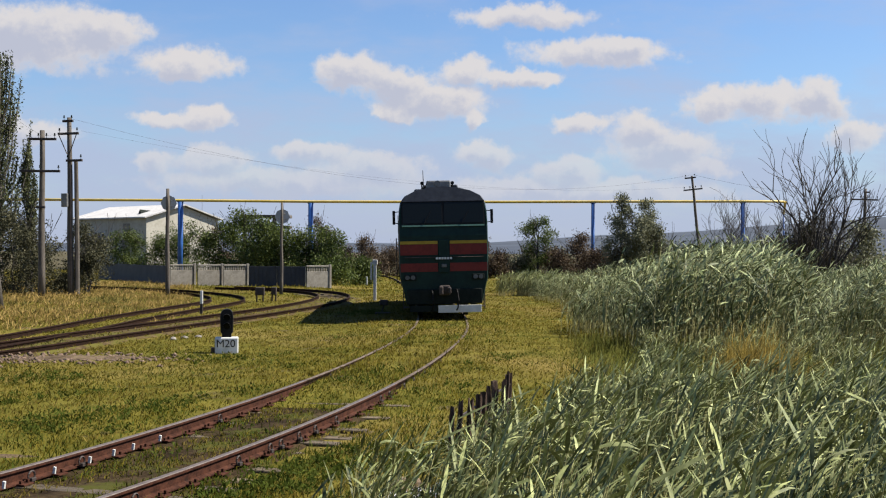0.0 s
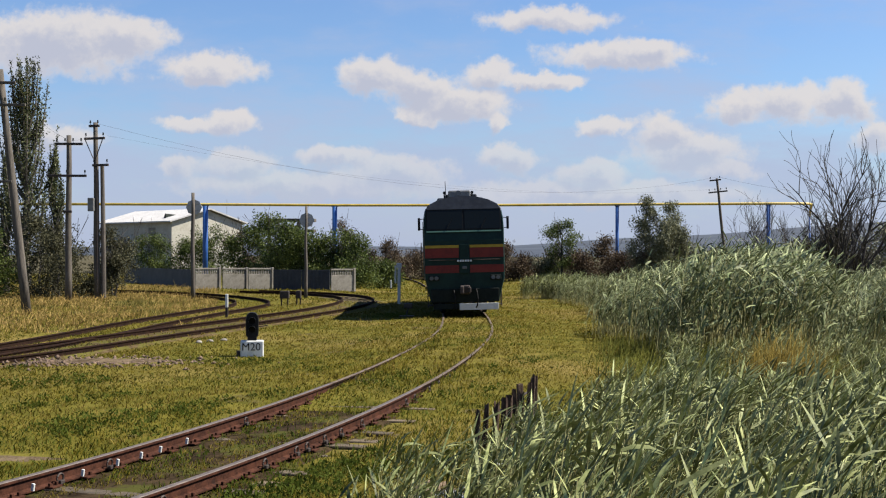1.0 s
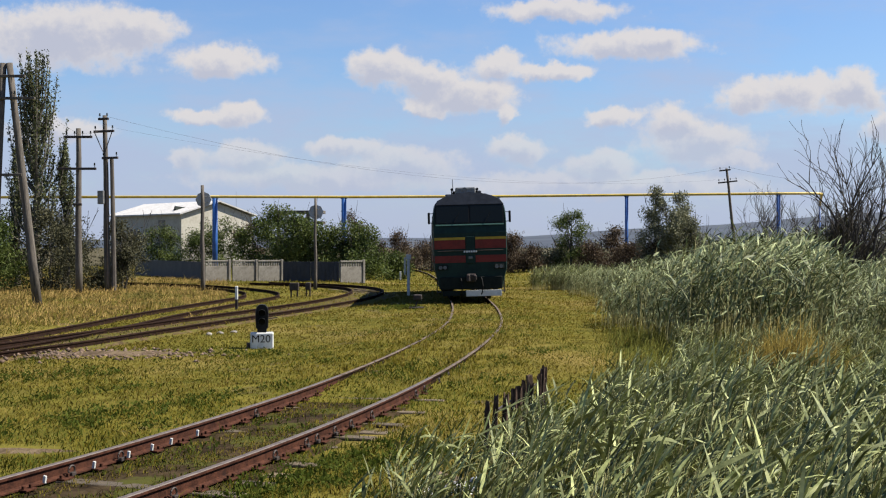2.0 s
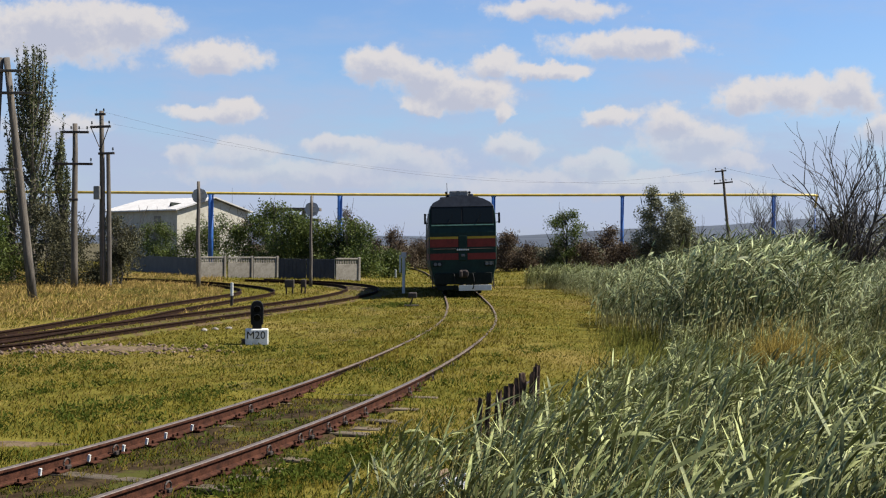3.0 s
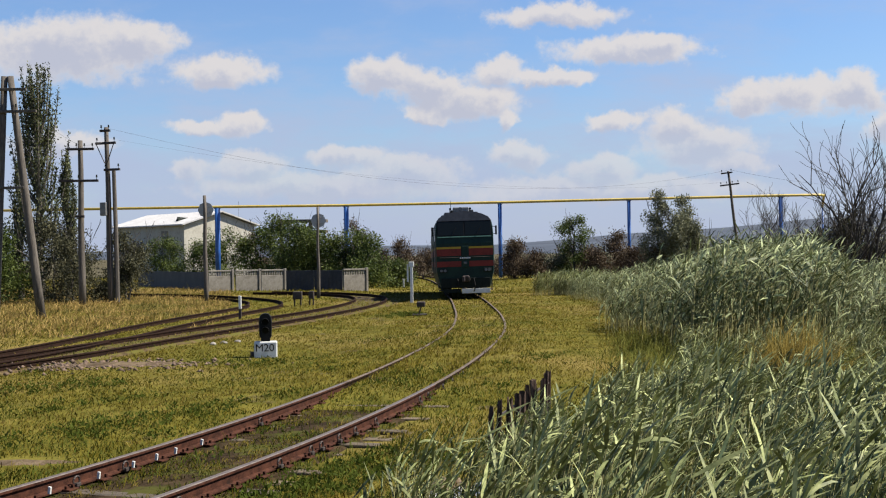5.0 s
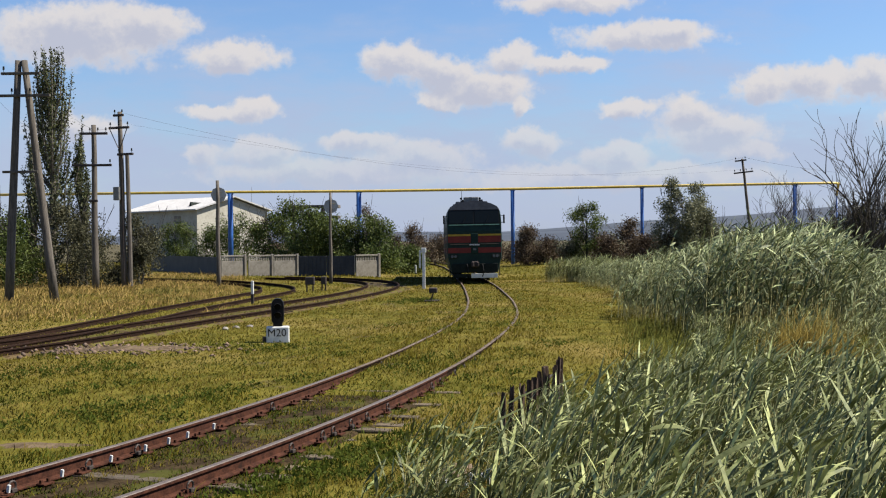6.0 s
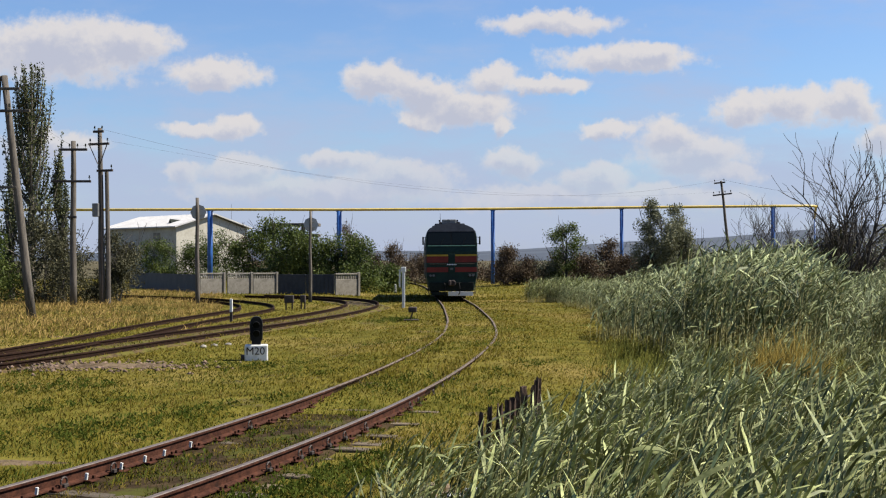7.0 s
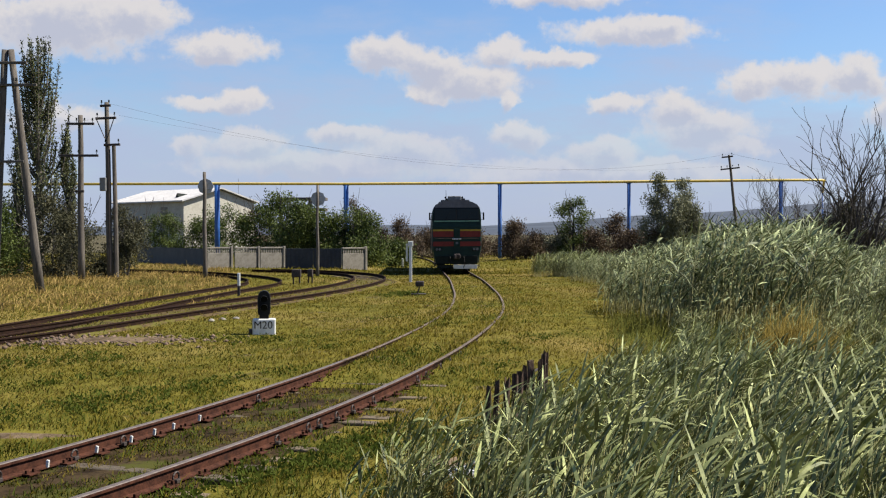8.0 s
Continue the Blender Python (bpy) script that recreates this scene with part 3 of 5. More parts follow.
def build_locomotive():
    loco = thing("diesel_locomotive", "dark green diesel locomotive with red and yellow bands on rails", "locomotive")
    bm = bmesh.new()
    loft(bm, [body_ring(0.0, 0.972, 0.010), body_ring(0.05, 0.988, 0.005), body_ring(0.18, 1.0), body_ring(0.95, 1.0), body_ring(16.6, 1.0), body_ring(16.75, 0.96)])
    for f in bm.faces:
        c = f.calc_center_median()
        if c.z > 3.80 and c.y > 0.05:
            f.material_index = 1
    part("body", bm, (GREEN, ROOFGREY), loco, "dark green riveted steel body")
    # dark roof edge over the windscreens
    bm = bmesh.new()
    cap = [(1.385, 3.87), (1.25, 4.05), (0.92, 4.22), (0.47, 4.33), (0.0, 4.37), (-0.47, 4.33), (-0.92, 4.22), (-1.25, 4.05), (-1.385, 3.87)]
    loft(bm, [[(x * g, y + (z - 3.0) * 0.22, z) for x, z in cap] for y, g in ((-0.035, 0.985), (0.0, 1.005), (0.3, 1.008))])
    part("roof_edge", bm, ROOFGREY, loco, "sooty dark roof edge")
    # windscreens
    bm = front_panel(-1.37, 1.37, 3.10, 3.87, 0.012)
    frame_ob = part("windscreen_frame", bm, BLACK, loco)
    for x0, x1 in ((-1.33, -0.04), (0.04, 1.33)):
        part("windscreen", front_panel(x0, x1, 3.15, 3.83, 0.022), GLASS, frame_ob, "dark glass pane")
    for x in (-0.62, 0.62):
        b = bmesh.new()
        rod(b, (x, 0.0, 3.14), (x + 0.22, 0.06, 3.55), 0.012, 0.008, 5)
        part("wiper", b, BLACK, frame_ob)
    # bands
    part("pale_line", front_panel(-1.36, 1.36, 3.035, 3.085, 0.016), PALEGREEN, loco)
    for s in (-1, 1):
        lo, hi = sorted((s * 0.20, s * 1.432))
        part("yellow_band", front_panel(lo, hi, 2.46, 2.56, 0.020), STRIPE, loco)
        part("red_band", front_panel(lo, hi, 2.10, 2.455, 0.016), RED, loco)
        part("red_band", front_panel(lo, hi, 1.55, 1.83, 0.016), RED, loco)
        lo, hi = sorted((s * 1.48, s * 1.492))
        for z0, z1, mat, nm in ((2.46, 2.56, STRIPE, "yellow_band"), (2.10, 2.455, RED, "red_band"), (1.55, 1.83, RED, "red_band")):
            b = bmesh.new()
            box(b, lo, 0.2, z0, hi, 16.4, z1)
            part(nm, b, mat, loco)
        # side windows and door of the cab
        b = bmesh.new()
        box(b, lo - 0.004, 0.75, 2.85, hi + 0.004, 1.5, 3.45, 0.01)
        part("side_window", b, GLASS, loco)
        b = bmesh.new()
        box(b, lo - 0.002, 2.0, 1.2, hi + 0.002, 2.65, 3.2, 0.008)
        part("cab_door", b, GREEN, loco)
        b = bmesh.new()
        for y in (1.93, 2.72):
            rod(b, (s * 1.56, y, 1.15), (s * 1.56, y, 2.7), 0.016, sides=6)
        part("handrail", b, IRON, loco)
        # mirrors
        b = bmesh.new()
        rod(b, (s * 1.42, 0.30, 3.55), (s * 1.66, 0.22, 3.52), 0.016, sides=6)
        rod(b, (s * 1.42, 0.30, 3.15), (s * 1.64, 0.22, 3.18), 0.016, sides=6)
        box(b, s * 1.62 - 0.045, 0.17, 3.12, s * 1.62 + 0.045, 0.25, 3.58, 0.015)
        part("mirror", b, BLACK, loco)
        # lamps
        b = bmesh.new()
        box(b, s * 1.12 - 0.20, -0.07, 1.27, s * 1.12 + 0.20, 0.05, 1.46, 0.03)
        lamp = part("buffer_lamp", b, SKIRT, loco)
        for dx in (-0.09, 0.09):
            b = bmesh.new()
            rod(b, (s * 1.12 + dx, -0.085, 1.365), (s * 1.12 + dx, -0.05, 1.365), 0.075, 0.08, 12)
            part("lamp_glass", b, LENSGLASS, lamp)
        # handrail on the front
        b = bmesh.new()
        rod(b, (s * 0.30, -0.07, 2.02), (s * 1.30, -0.07, 2.02), 0.014, sides=6)
        for x in (0.32, 0.8, 1.28):
            rod(b, (s * x, -0.07, 2.02), (s * x, 0.02, 2.02), 0.012, sides=5)
        part("front_rail", b, IRON, loco)
        # steps beside the buffer beam
        b = bmesh.new()
        for z in (0.35, 0.70, 1.05):
            box(b, s * 1.27 - 0.10, 0.35, z, s * 1.27 + 0.10, 0.85, z + 0.03)
        for y in (0.36, 0.84):
            rod(b, (s * 1.35, y, 0.30), (s * 1.35, y, 1.25), 0.016, sides=5)
        part("footstep", b, IRON, loco)
        # plough plate
        b = bmesh.new()
        lo, hi = (-0.22, 1.20) if s > 0 else (-1.15, -0.24)
        box(b, lo, -0.16, 0.20 if s > 0 else 0.24, hi, -0.12, 0.44, 0.008)
        part("plough_plate", b, WHITE if s > 0 else SKIRT, loco, "white-painted plough plate" if s > 0 else "dirty grey plough plate")
    # centre box with the number plate
    b = bmesh.new()
    box(b, -0.18, -0.045, 1.50, 0.18, 0.03, 2.60, 0.03)
    part("nose_box", b, GREEN, loco)
    b = bmesh.new()
    box(b, -0.30, -0.075, 1.93, 0.30, -0.053, 2.04, 0.005)
    plate = part("number_plate", b, SKIRT, loco)
    for k in range(6):
        b = bmesh.new()
        box(b, -0.27 + 0.093 * k, -0.083, 1.95, -0.20 + 0.093 * k, -0.077, 2.02)
        part("number_bar", b, WHITE, plate)
    b = bmesh.new()
    box(b, -0.09, -0.07, 1.68, 0.09, -0.052, 1.80, 0.02)
    part("emblem", b, LENSGLASS, loco)
    # buffer beam and coupler
    b = bmesh.new()
    box(b, -1.24, -0.10, 0.48, 1.24, 0.30, 0.98, 0.03)
    part("buffer_beam", b, SKIRT, loco)
    b = bmesh.new()
    box(b, -0.17, -0.42, 0.78, 0.17, 0.0, 1.10, 0.04)
    box(b, -0.20, -0.62, 0.80, -0.06, -0.40, 1.08, 0.04)
    box(b, 0.08, -0.56, 0.84, 0.20, -0.40, 1.04, 0.03)
    part("coupler", b, IRON, loco, "worn steel knuckle coupler")
    for x in (-0.42, 0.40):
        b = bmesh.new()
        pts = [(x, -0.10, 0.95), (x + 0.02, -0.26, 0.85), (x + 0.05, -0.32, 0.60), (x + 0.02, -0.26, 0.36), (x - 0.02, -0.15, 0.28)]
        bent(b, pts, [0.025] * 5, 6)
        part("brake_hose", b, BLACK, loco)
    # roof
    b = bmesh.new()
    box(b, -0.62, 0.95, 4.28, 0.55, 1.75, 4.46, 0.05)
    part("roof_hatch", b, ROOFGREY, loco)
    b = bmesh.new()
    box(b, -0.52, 0.55, 4.30, 0.30, 0.95, 4.58, 0.05)
    head = part("searchlight", b, GALV, loco, "grey searchlight housing")
    b = bmesh.new()
    rod(b, (-0.15, 0.53, 4.48), (-0.15, 0.56, 4.48), 0.10, 0.10, 14)
    part("lamp_glass", b, LENSGLASS, head)
    for x in (-0.66, 0.36):
        b = bmesh.new()
        rod(b, (x, 0.62, 4.50), (x, 1.05, 4.50), 0.06, 0.03, 10)
        rod(b, (x, 0.90, 4.25), (x, 0.90, 4.50), 0.025, sides=6)
        part("horn", b, BLACK, loco)
    b = bmesh.new()
    rod(b, (-0.60, 0.9, 4.2), (-0.62, 0.9, 4.95), 0.02, 0.010, 5)
    part("antenna", b, BLACK, loco)
    for y, w, l in ((4.2, 0.9, 2.4), (8.3, 1.0, 3.6), (13.0, 0.9, 2.6)):
        b = bmesh.new()
        box(b, -w, y - l / 2, 4.2, w, y + l / 2, 4.44, 0.06)
        part("roof_fairing", b, ROOFGREY, loco)
    # tank and bogies
    b = bmesh.new()
    box(b, -1.25, 6.4, 0.35, 1.25, 10.2, 0.95, 0.08)
    part("fuel_tank", b, SKIRT, loco)
    wheels = []
    wb = bmesh.new()
    for s in (-1, 1):
        rod(wb, (s * 0.73, 0, 0), (s * 0.86, 0, 0), 0.525, 0.525, 28)
        rod(wb, (s * 0.70, 0, 0), (s * 0.73, 0, 0), 0.555, 0.555, 28)
        for k in range(6):
            a = k * math.pi / 3
            rod(wb, (s * 0.865, 0.28 * math.cos(a), 0.28 * math.sin(a)), (s * 0.875, 0.28 * math.cos(a), 0.28 * math.sin(a)), 0.06, sides=8)
    rod(wb, (-0.75, 0, 0), (0.75, 0, 0), 0.09, sides=10)
    wheel_mesh = finish("wheelset", wb, SKIRT)
    for c in BOGIES:
        b = bmesh.new()
        for s in (-1, 1):
            lo, hi = sorted((s * 1.00, s * 1.12))
            box(b, lo, c - 2.7, 0.62, hi, c + 2.7, 0.86, 0.03)
            for d in (-2.1, 0.0, 2.1):
                lo2, hi2 = sorted((s * 0.95, s * 1.18))
                box(b, lo2, c + d - 0.16, 0.36, hi2, c + d + 0.16, 0.70, 0.03)
        box(b, -1.0, c - 2.7, 0.60, 1.0, c - 2.5, 0.80)
        box(b, -1.0, c + 2.5, 0.60, 1.0, c + 2.7, 0.80)
        part("bogie_frame", b, SKIRT, loco)
        for d in (-2.1, 0.0, 2.1):
            w = part("wheelset", wheel_mesh, None, loco)
            wheels.append((w, (0.0, c + d, 0.525)))
    return loco, wheels


LOCO, WHEELS = build_locomotive()

# where the front of the locomotive is along y, second by second
LOCO_Y = [(0.0, 37.2), (1.0, 41.1), (2.0, 45.1), (3.0, 49.1), (4.0, 53.1), (5.0, 57.1), (6.0, 60.9), (7.0, 64.4), (8.0, 67.8)]


def line_at_length(line, s):
    for a, b in zip(line, line[1:]):
        d = (b - a).length
        if s <= d:
            return a + (b - a) * (s / d)
        s -= d
    return line[-1]


def length_at_y(line, y):
    s = 0.0
    for a, b in zip(line, line[1:]):
        if a.y <= y <= b.y:
            return s + (b - a).length * (y - a.y) / (b.y - a.y)
        s += (b - a).length
    return s


def loco_rows():
    rows, turns = [], []
    times = [0.2 * k for k in range(41)]
    ys = np.interp(times, [r[0] for r in LOCO_Y], [r[1] for r in LOCO_Y])
    ys = np.convolve(np.pad(ys, 5, mode="reflect", reflect_type="odd"), np.ones(11) / 11, "valid")
    first = None
    for t, y in zip(times, ys):
        s = length_at_y(LINE_A, y)
        first = s if first is None else first
        a, b = line_at_length(LINE_A, s + BOGIES[0]), line_at_length(LINE_A, s + BOGIES[1])
        d = (b - a).normalized()
        o = a - d * BOGIES[0]
        cant = float(np.interp(y, [37, 52, 60, 66], [1.5, 1.7, 0.7, 0.3]))
        rows.append((t, pose(o.x, o.y, RAIL_TOP - float(fall(y)), -math.degrees(float(fall(b.y) - fall(y)) / BOGIES[1]), -cant, math.degrees(math.atan2(-d.x, d.y)))))
        turns.append((t, -math.degrees((s - first) / 0.525)))
    return rows, turns


# ---- poles, pipe, wall, building ----
def crossarm(bm, x0, x1, y, z, thick=0.06):
    box(bm, x0, y - thick, z - thick, x1, y + thick, z + thick, 0.01)


def insulator(bm, x, y, z):
    rod(bm, (x, y, z), (x, y, z + 0.14), 0.012, sides=5)
    rod(bm, (x, y, z + 0.12), (x, y, z + 0.20), 0.055, 0.03, 8)
    rod(bm, (x, y, z + 0.20), (x, y, z + 0.25), 0.045, 0.03, 8)


def build_pole(label, x, y, height, lean=0.0, radius=0.15, arms=(), stays=(), turn=0.0, extra=None):
    """A wooden pole; arms: (height, left, right, insulators)."""
    pole = thing("utility_pole", label, "utility pole", pose(x, y, 0, 0, lean, turn), group="utility poles")
    bm = bmesh.new()
    n = 7
    pts = [(0.02 * math.sin(k * 1.7 + x), 0.02 * math.cos(k * 2.1), -0.2 + (height + 0.2) * k / (n - 1)) for k in range(n)]
    bent(bm, pts, [radius * (1 - 0.35 * k / (n - 1)) for k in range(n)], 10)
    part("shaft", bm, POLE, pole, smooth=True)
    for z, left, right, pins in arms:
        b = bmesh.new()
        crossarm(b, -left, right, -radius, z)
        arm = part("crossarm", b, IRON, pole)
        for k in range(pins):
            b = bmesh.new()
            insulator(b, -left + 0.08 + (left + right - 0.16) * k / max(1, pins - 1), -radius, z + 0.05)
            part("insulator", b, SKIRT, arm)
    for p0, p1 in stays:
        b = bmesh.new()
        rod(b, p0, p1, 0.025, sides=5)
        part("stay", b, IRON, pole)
    if extra:
        extra(pole)
    return pole


def sign_disc(pole_height):
    def make(pole):
        b = bmesh.new()
        rod(b, (0.02, 0.16, pole_height - 0.75), (0.02, 0.19, pole_height - 0.75), 0.42, 0.42, 8)
        part("sign_disc", b, SIGNBACK, pole, "octagonal grey back of a sign")
        for z in (-0.6, -0.9):
            b = bmesh.new()
            rod(b, (0.0, 0.06, pole_height + z), (0.26, 0.17, pole_height + z), 0.02, sides=5)
            part("bracket", b, GALV, pole)
    return make


def transformer(pole):
    b = bmesh.new()
    box(b, -0.32, -0.35, 4.55, 0.02, -0.10, 5.25, 0.03)
    part("switch_box", b, GALV, pole, "grey metal switch box")
    b = bmesh.new()
    bent(b, [(0.34, 0.05, -0.2), (0.36, 0.05, 3.0), (0.33, 0.05, 6.9)], [0.13, 0.12, 0.10], 9)
    part("brace_pole", b, POLE, pole)
    b = bmesh.new()
    rod(b, (0.10, -0.16, 0.3), (0.12, -0.15, 7.0), 0.03, sides=5)
    part("conduit", b, IRON, pole)


def anchor_glints():
    """White chips for sun glints on clip ends, on the inner side of the near rail."""
    track = bpy.data.objects["track_near"]
    for y in (10.5, 11.2, 11.95, 12.55, 13.0, 13.4, 14.0):
        s = length_at_y(LINE_A, y)
        p, q = line_at_length(LINE_A, s), line_at_length(LINE_A, s + 0.2)
        d = (q - p).normalized()
        nrm = Vector((d.y, -d.x))
        b = bmesh.new()
        box(b, -0.012, -0.016, 0.0, 0.012, 0.016, 0.075, 0.005)
        # the glint is put into the colour: a plain white chip
        tip = part("clip_end", b, WHITE, track, "white chip as a sun glint on a rail clip")
        c = p - nrm * 0.76
        tip.location, tip.rotation_euler = (c.x, c.y - 0.37, 0.03), (0.15, 0, math.atan2(d.y, d.x))


def poles():
    # leaning A-frame pole of two legs
    a = thing("utility_pole", "weathered wooden A-frame utility pole with two leaning legs", "utility pole", pose(-18.2, 45.9, 0), group="utility poles")
    for x0, x1 in ((-0.62, -0.10), (1.30, 0.14)):
        b = bmesh.new()
        bent(b, [(x0 + (x1 - x0) * k / 5, 0, -0.2 + 10.0 * k / 5) for k in range(6)], [0.19 - 0.012 * k for k in range(6)], 10)
        part("leg", b, POLE, a, smooth=True)
    for z, left, right, pins in ((9.25, 0.75, 0.85, 2), (8.35, 1.9, 1.25, 5)):
        b = bmesh.new()
        crossarm(b, -left, right, -0.16, z, 0.055)
        arm = part("crossarm", b, POLE, a)
        for k in range(pins):
            b = bmesh.new()
            insulator(b, -left + 0.1 + (left + right - 0.2) * k / (pins - 1), -0.16, z + 0.05)
            part("insulator", b, SKIRT, arm)
    b = bmesh.new()
    crossarm(b, -0.75, 0.7, -0.14, 5.25, 0.05)
    part("brace", b, POLE, a)
    build_pole("weathered wooden utility pole with two iron crossarms", -18.92, 57.0, 8.3, 0.0, 0.19,
               ((7.85, 0.62, 0.75, 4), (6.25, 1.05, 0.95, 3), (4.45, 0.22, 0.22, 0)))
    build_pole("tall dark wooden utility pole with a stay and switch box", -18.1, 59.1, 9.2, -0.9, 0.17,
               ((9.0, 0.28, 0.30, 2), (8.35, 0.55, 0.60, 3), (6.95, 0.10, 0.80, 2)),
               (((-0.5, -0.2, 8.3), (-0.05, -0.18, 7.3)), ((0.5, -0.2, 8.3), (0.05, -0.18, 7.2))), -12, transformer)
    build_pole("slim concrete post carrying a round sign seen from behind", -13.15, 59.3, 5.55, -0.2, 0.13, (), (), 0, sign_disc(5.55))
    build_pole("thin grey post with a sign seen from behind", -7.66, 62.9, 5.0, -0.1, 0.10, (), (), 0, sign_disc(5.0))
    build_pole("leaning telegraph pole with two crossarms beyond the reeds", 23.9, 95.0, 8.9, -6.2, 0.15,
               ((8.75, 0.65, 0.30, 2), (7.75, 0.85, 0.75, 4)), (), 0)
    build_pole("dark telegraph pole with a crossarm behind the bare tree", 35.6, 90.0, 7.6, 1.0, 0.17,
               ((6.7, 1.2, 1.0, 4), (7.3, 0.2, 0.3, 0)), (), 0)


def wire(name, p0, p1, sag, r=0.005):
    p0, p1 = Vector(p0), Vector(p1)
    bm = bmesh.new()
    pts = []
    for k in range(17):
        t = k / 16
        p = p0.lerp(p1, t)
        p.z -= sag * 4 * t * (1 - t)
        pts.append(p)
    bent(bm, pts, [r] * 17, 4)
    tagged(part(name, bm, IRON), "sagging dark overhead wire between poles", "wire", group="overhead wires")


def wires():
    wire("overhead_wire", (-18.0, 59.0, 9.1), (23.0, 94.8, 8.95), 2.3, 0.006)
    wire("overhead_wire", (-17.6, 59.0, 8.5), (23.6, 94.8, 8.0), 1.4, 0.004)
    wire("overhead_wire", (-18.9, 56.8, 8.0), (-18.1, 59.0, 8.5), 0.05)
    wire("overhead_wire", (-18.2, 45.7, 9.4), (-18.9, 56.8, 8.05), 0.25)
    wire("overhead_wire", (-19.4, 45.7, 8.5), (-19.8, 56.8, 6.4), 0.25)
    wire("overhead_wire", (23.0, 94.8, 8.95), (35.8, 89.8, 6.9), 0.4, 0.007)


def gas_pipe():
    pipe = thing("gas_pipeline", "yellow overhead gas pipe on blue steel posts crossing the track", "pipeline")
    pts = [(-60, 111, 7.15), (-23.4, 111, 7.20), (-10.7, 111, 7.16), (4.4, 111, 7.22), (17.05, 111, 7.34), (31.9, 111, 7.47), (35.2, 111, 7.48), (35.9, 111.3, 7.48), (36.5, 112.2, 7.48), (46.0, 142.0, 7.4)]
    bm = bmesh.new()
    bent(bm, pts, [0.13] * len(pts), 10)
    part("pipe", bm, YELLOW, pipe, "yellow painted steel pipe", True)
    for x, y, z, r in ((-50.0, 111, 7.15, 0.2), (-23.4, 111, 7.2, 0.26), (-10.7, 111, 7.16, 0.24), (4.4, 111, 7.22, 0.19), (17.05, 111, 7.34, 0.17), (31.9, 111, 7.47, 0.20), (45.7, 141, 7.4, 0.1)):
        b = bmesh.new()
        rod(b, (x, y + 0.05, -1), (x, y + 0.05, z - 0.16), r, sides=12)
        post = part("post", b, BLUE, pipe, "blue painted steel post", True)
        b = bmesh.new()
        box(b, x - r - 0.05, y - 0.15, z - 0.18, x + r + 0.05, y + 0.25, z - 0.125, 0.01)
        part("cradle", b, BLUE, post)


def wall_panel(m):
    """A cast panel with a pierced top band between two posts."""
    w = thing("concrete_fence_panel", "pale cast concrete fence panel with a pierced top band", "fence", m, group="fence panels")
    b = bmesh.new()
    box(b, -0.82, -0.05, -0.25, 0.82, 0.05, 1.05, 0.015)
    part("panel", b, CONCRETE, w)
    b = bmesh.new()
    box(b, -0.85, -0.08, 1.35, 0.85, 0.08, 1.45, 0.015)
    part("coping", b, CONCRETE, w)
    for k in range(13):
        b = bmesh.new()
        x = -0.76 + k * 1.52 / 12
        box(b, x - 0.028, -0.035, 1.05, x + 0.028, 0.035, 1.352)
        part("baluster", b, CONCRETE, w)
    b = bmesh.new()
    box(b, 0.82, -0.11, -0.25, 0.98, 0.11, 1.50, 0.02)
    part("post", b, CONCRETE, w)
    return w


def fences():
    first = wall_panel(pose(-15.95, 76.2, -0.05, 0, 0, 34))
    for x, y, turn in ((-14.15, 76.4, 32), (-12.45, 76.6, 32)):
        copy_thing(first, pose(x, y, -0.05, 0, 0, turn))
    copy_thing(first, pose(-6.65, 74.0, -0.05, 0, 0, 34))
    gate = thing("sheet_metal_gate", "dark blue-grey sheet metal gate between fence panels", "gate", pose(-9.5, 75.6, -0.1, 0, 0, -14))
    for k in range(2):
        b = bmesh.new()
        box(b, -2.0 + 2.02 * k, -0.03, 0.05, -0.02 + 2.02 * k, 0.03, 1.40, 0.01)
        leaf = part("gate_leaf", b, DARKWALL, gate)
        for j in range(7):
            b = bmesh.new()
            x = -1.9 + 2.02 * k + j * 0.29
            box(b, x, -0.05, 0.07, x + 0.03, -0.028, 1.38)
            part("rib", b, DARKWALL, leaf)
    far = thing("sheet_fence", "long dark sheet metal fence in the shade", "fence", pose(-17.2, 78.0, -0.1))
    for k in range(9):
        b = bmesh.new()
        x0, y0 = -1.0 * k, 1.65 * k
        x1, y1 = x0 - 1.0, y0 + 1.65
        pts = [(x0, y0), (x1, y1)]
        v = []
        for (px, py) in pts:
            for z in (0, 1.35):
                for d in (0, 0.04):
                    v.append(b.verts.new((px + d, py + d * 0.4, z)))
        for f in ((0, 1, 3, 2), (4, 6, 7, 5), (0, 2, 6, 4), (1, 5, 7, 3), (2, 3, 7, 6), (0, 4, 5, 1)):
            b.faces.new([v[i] for i in f])
        part("sheet", b, DARKWALL, far)


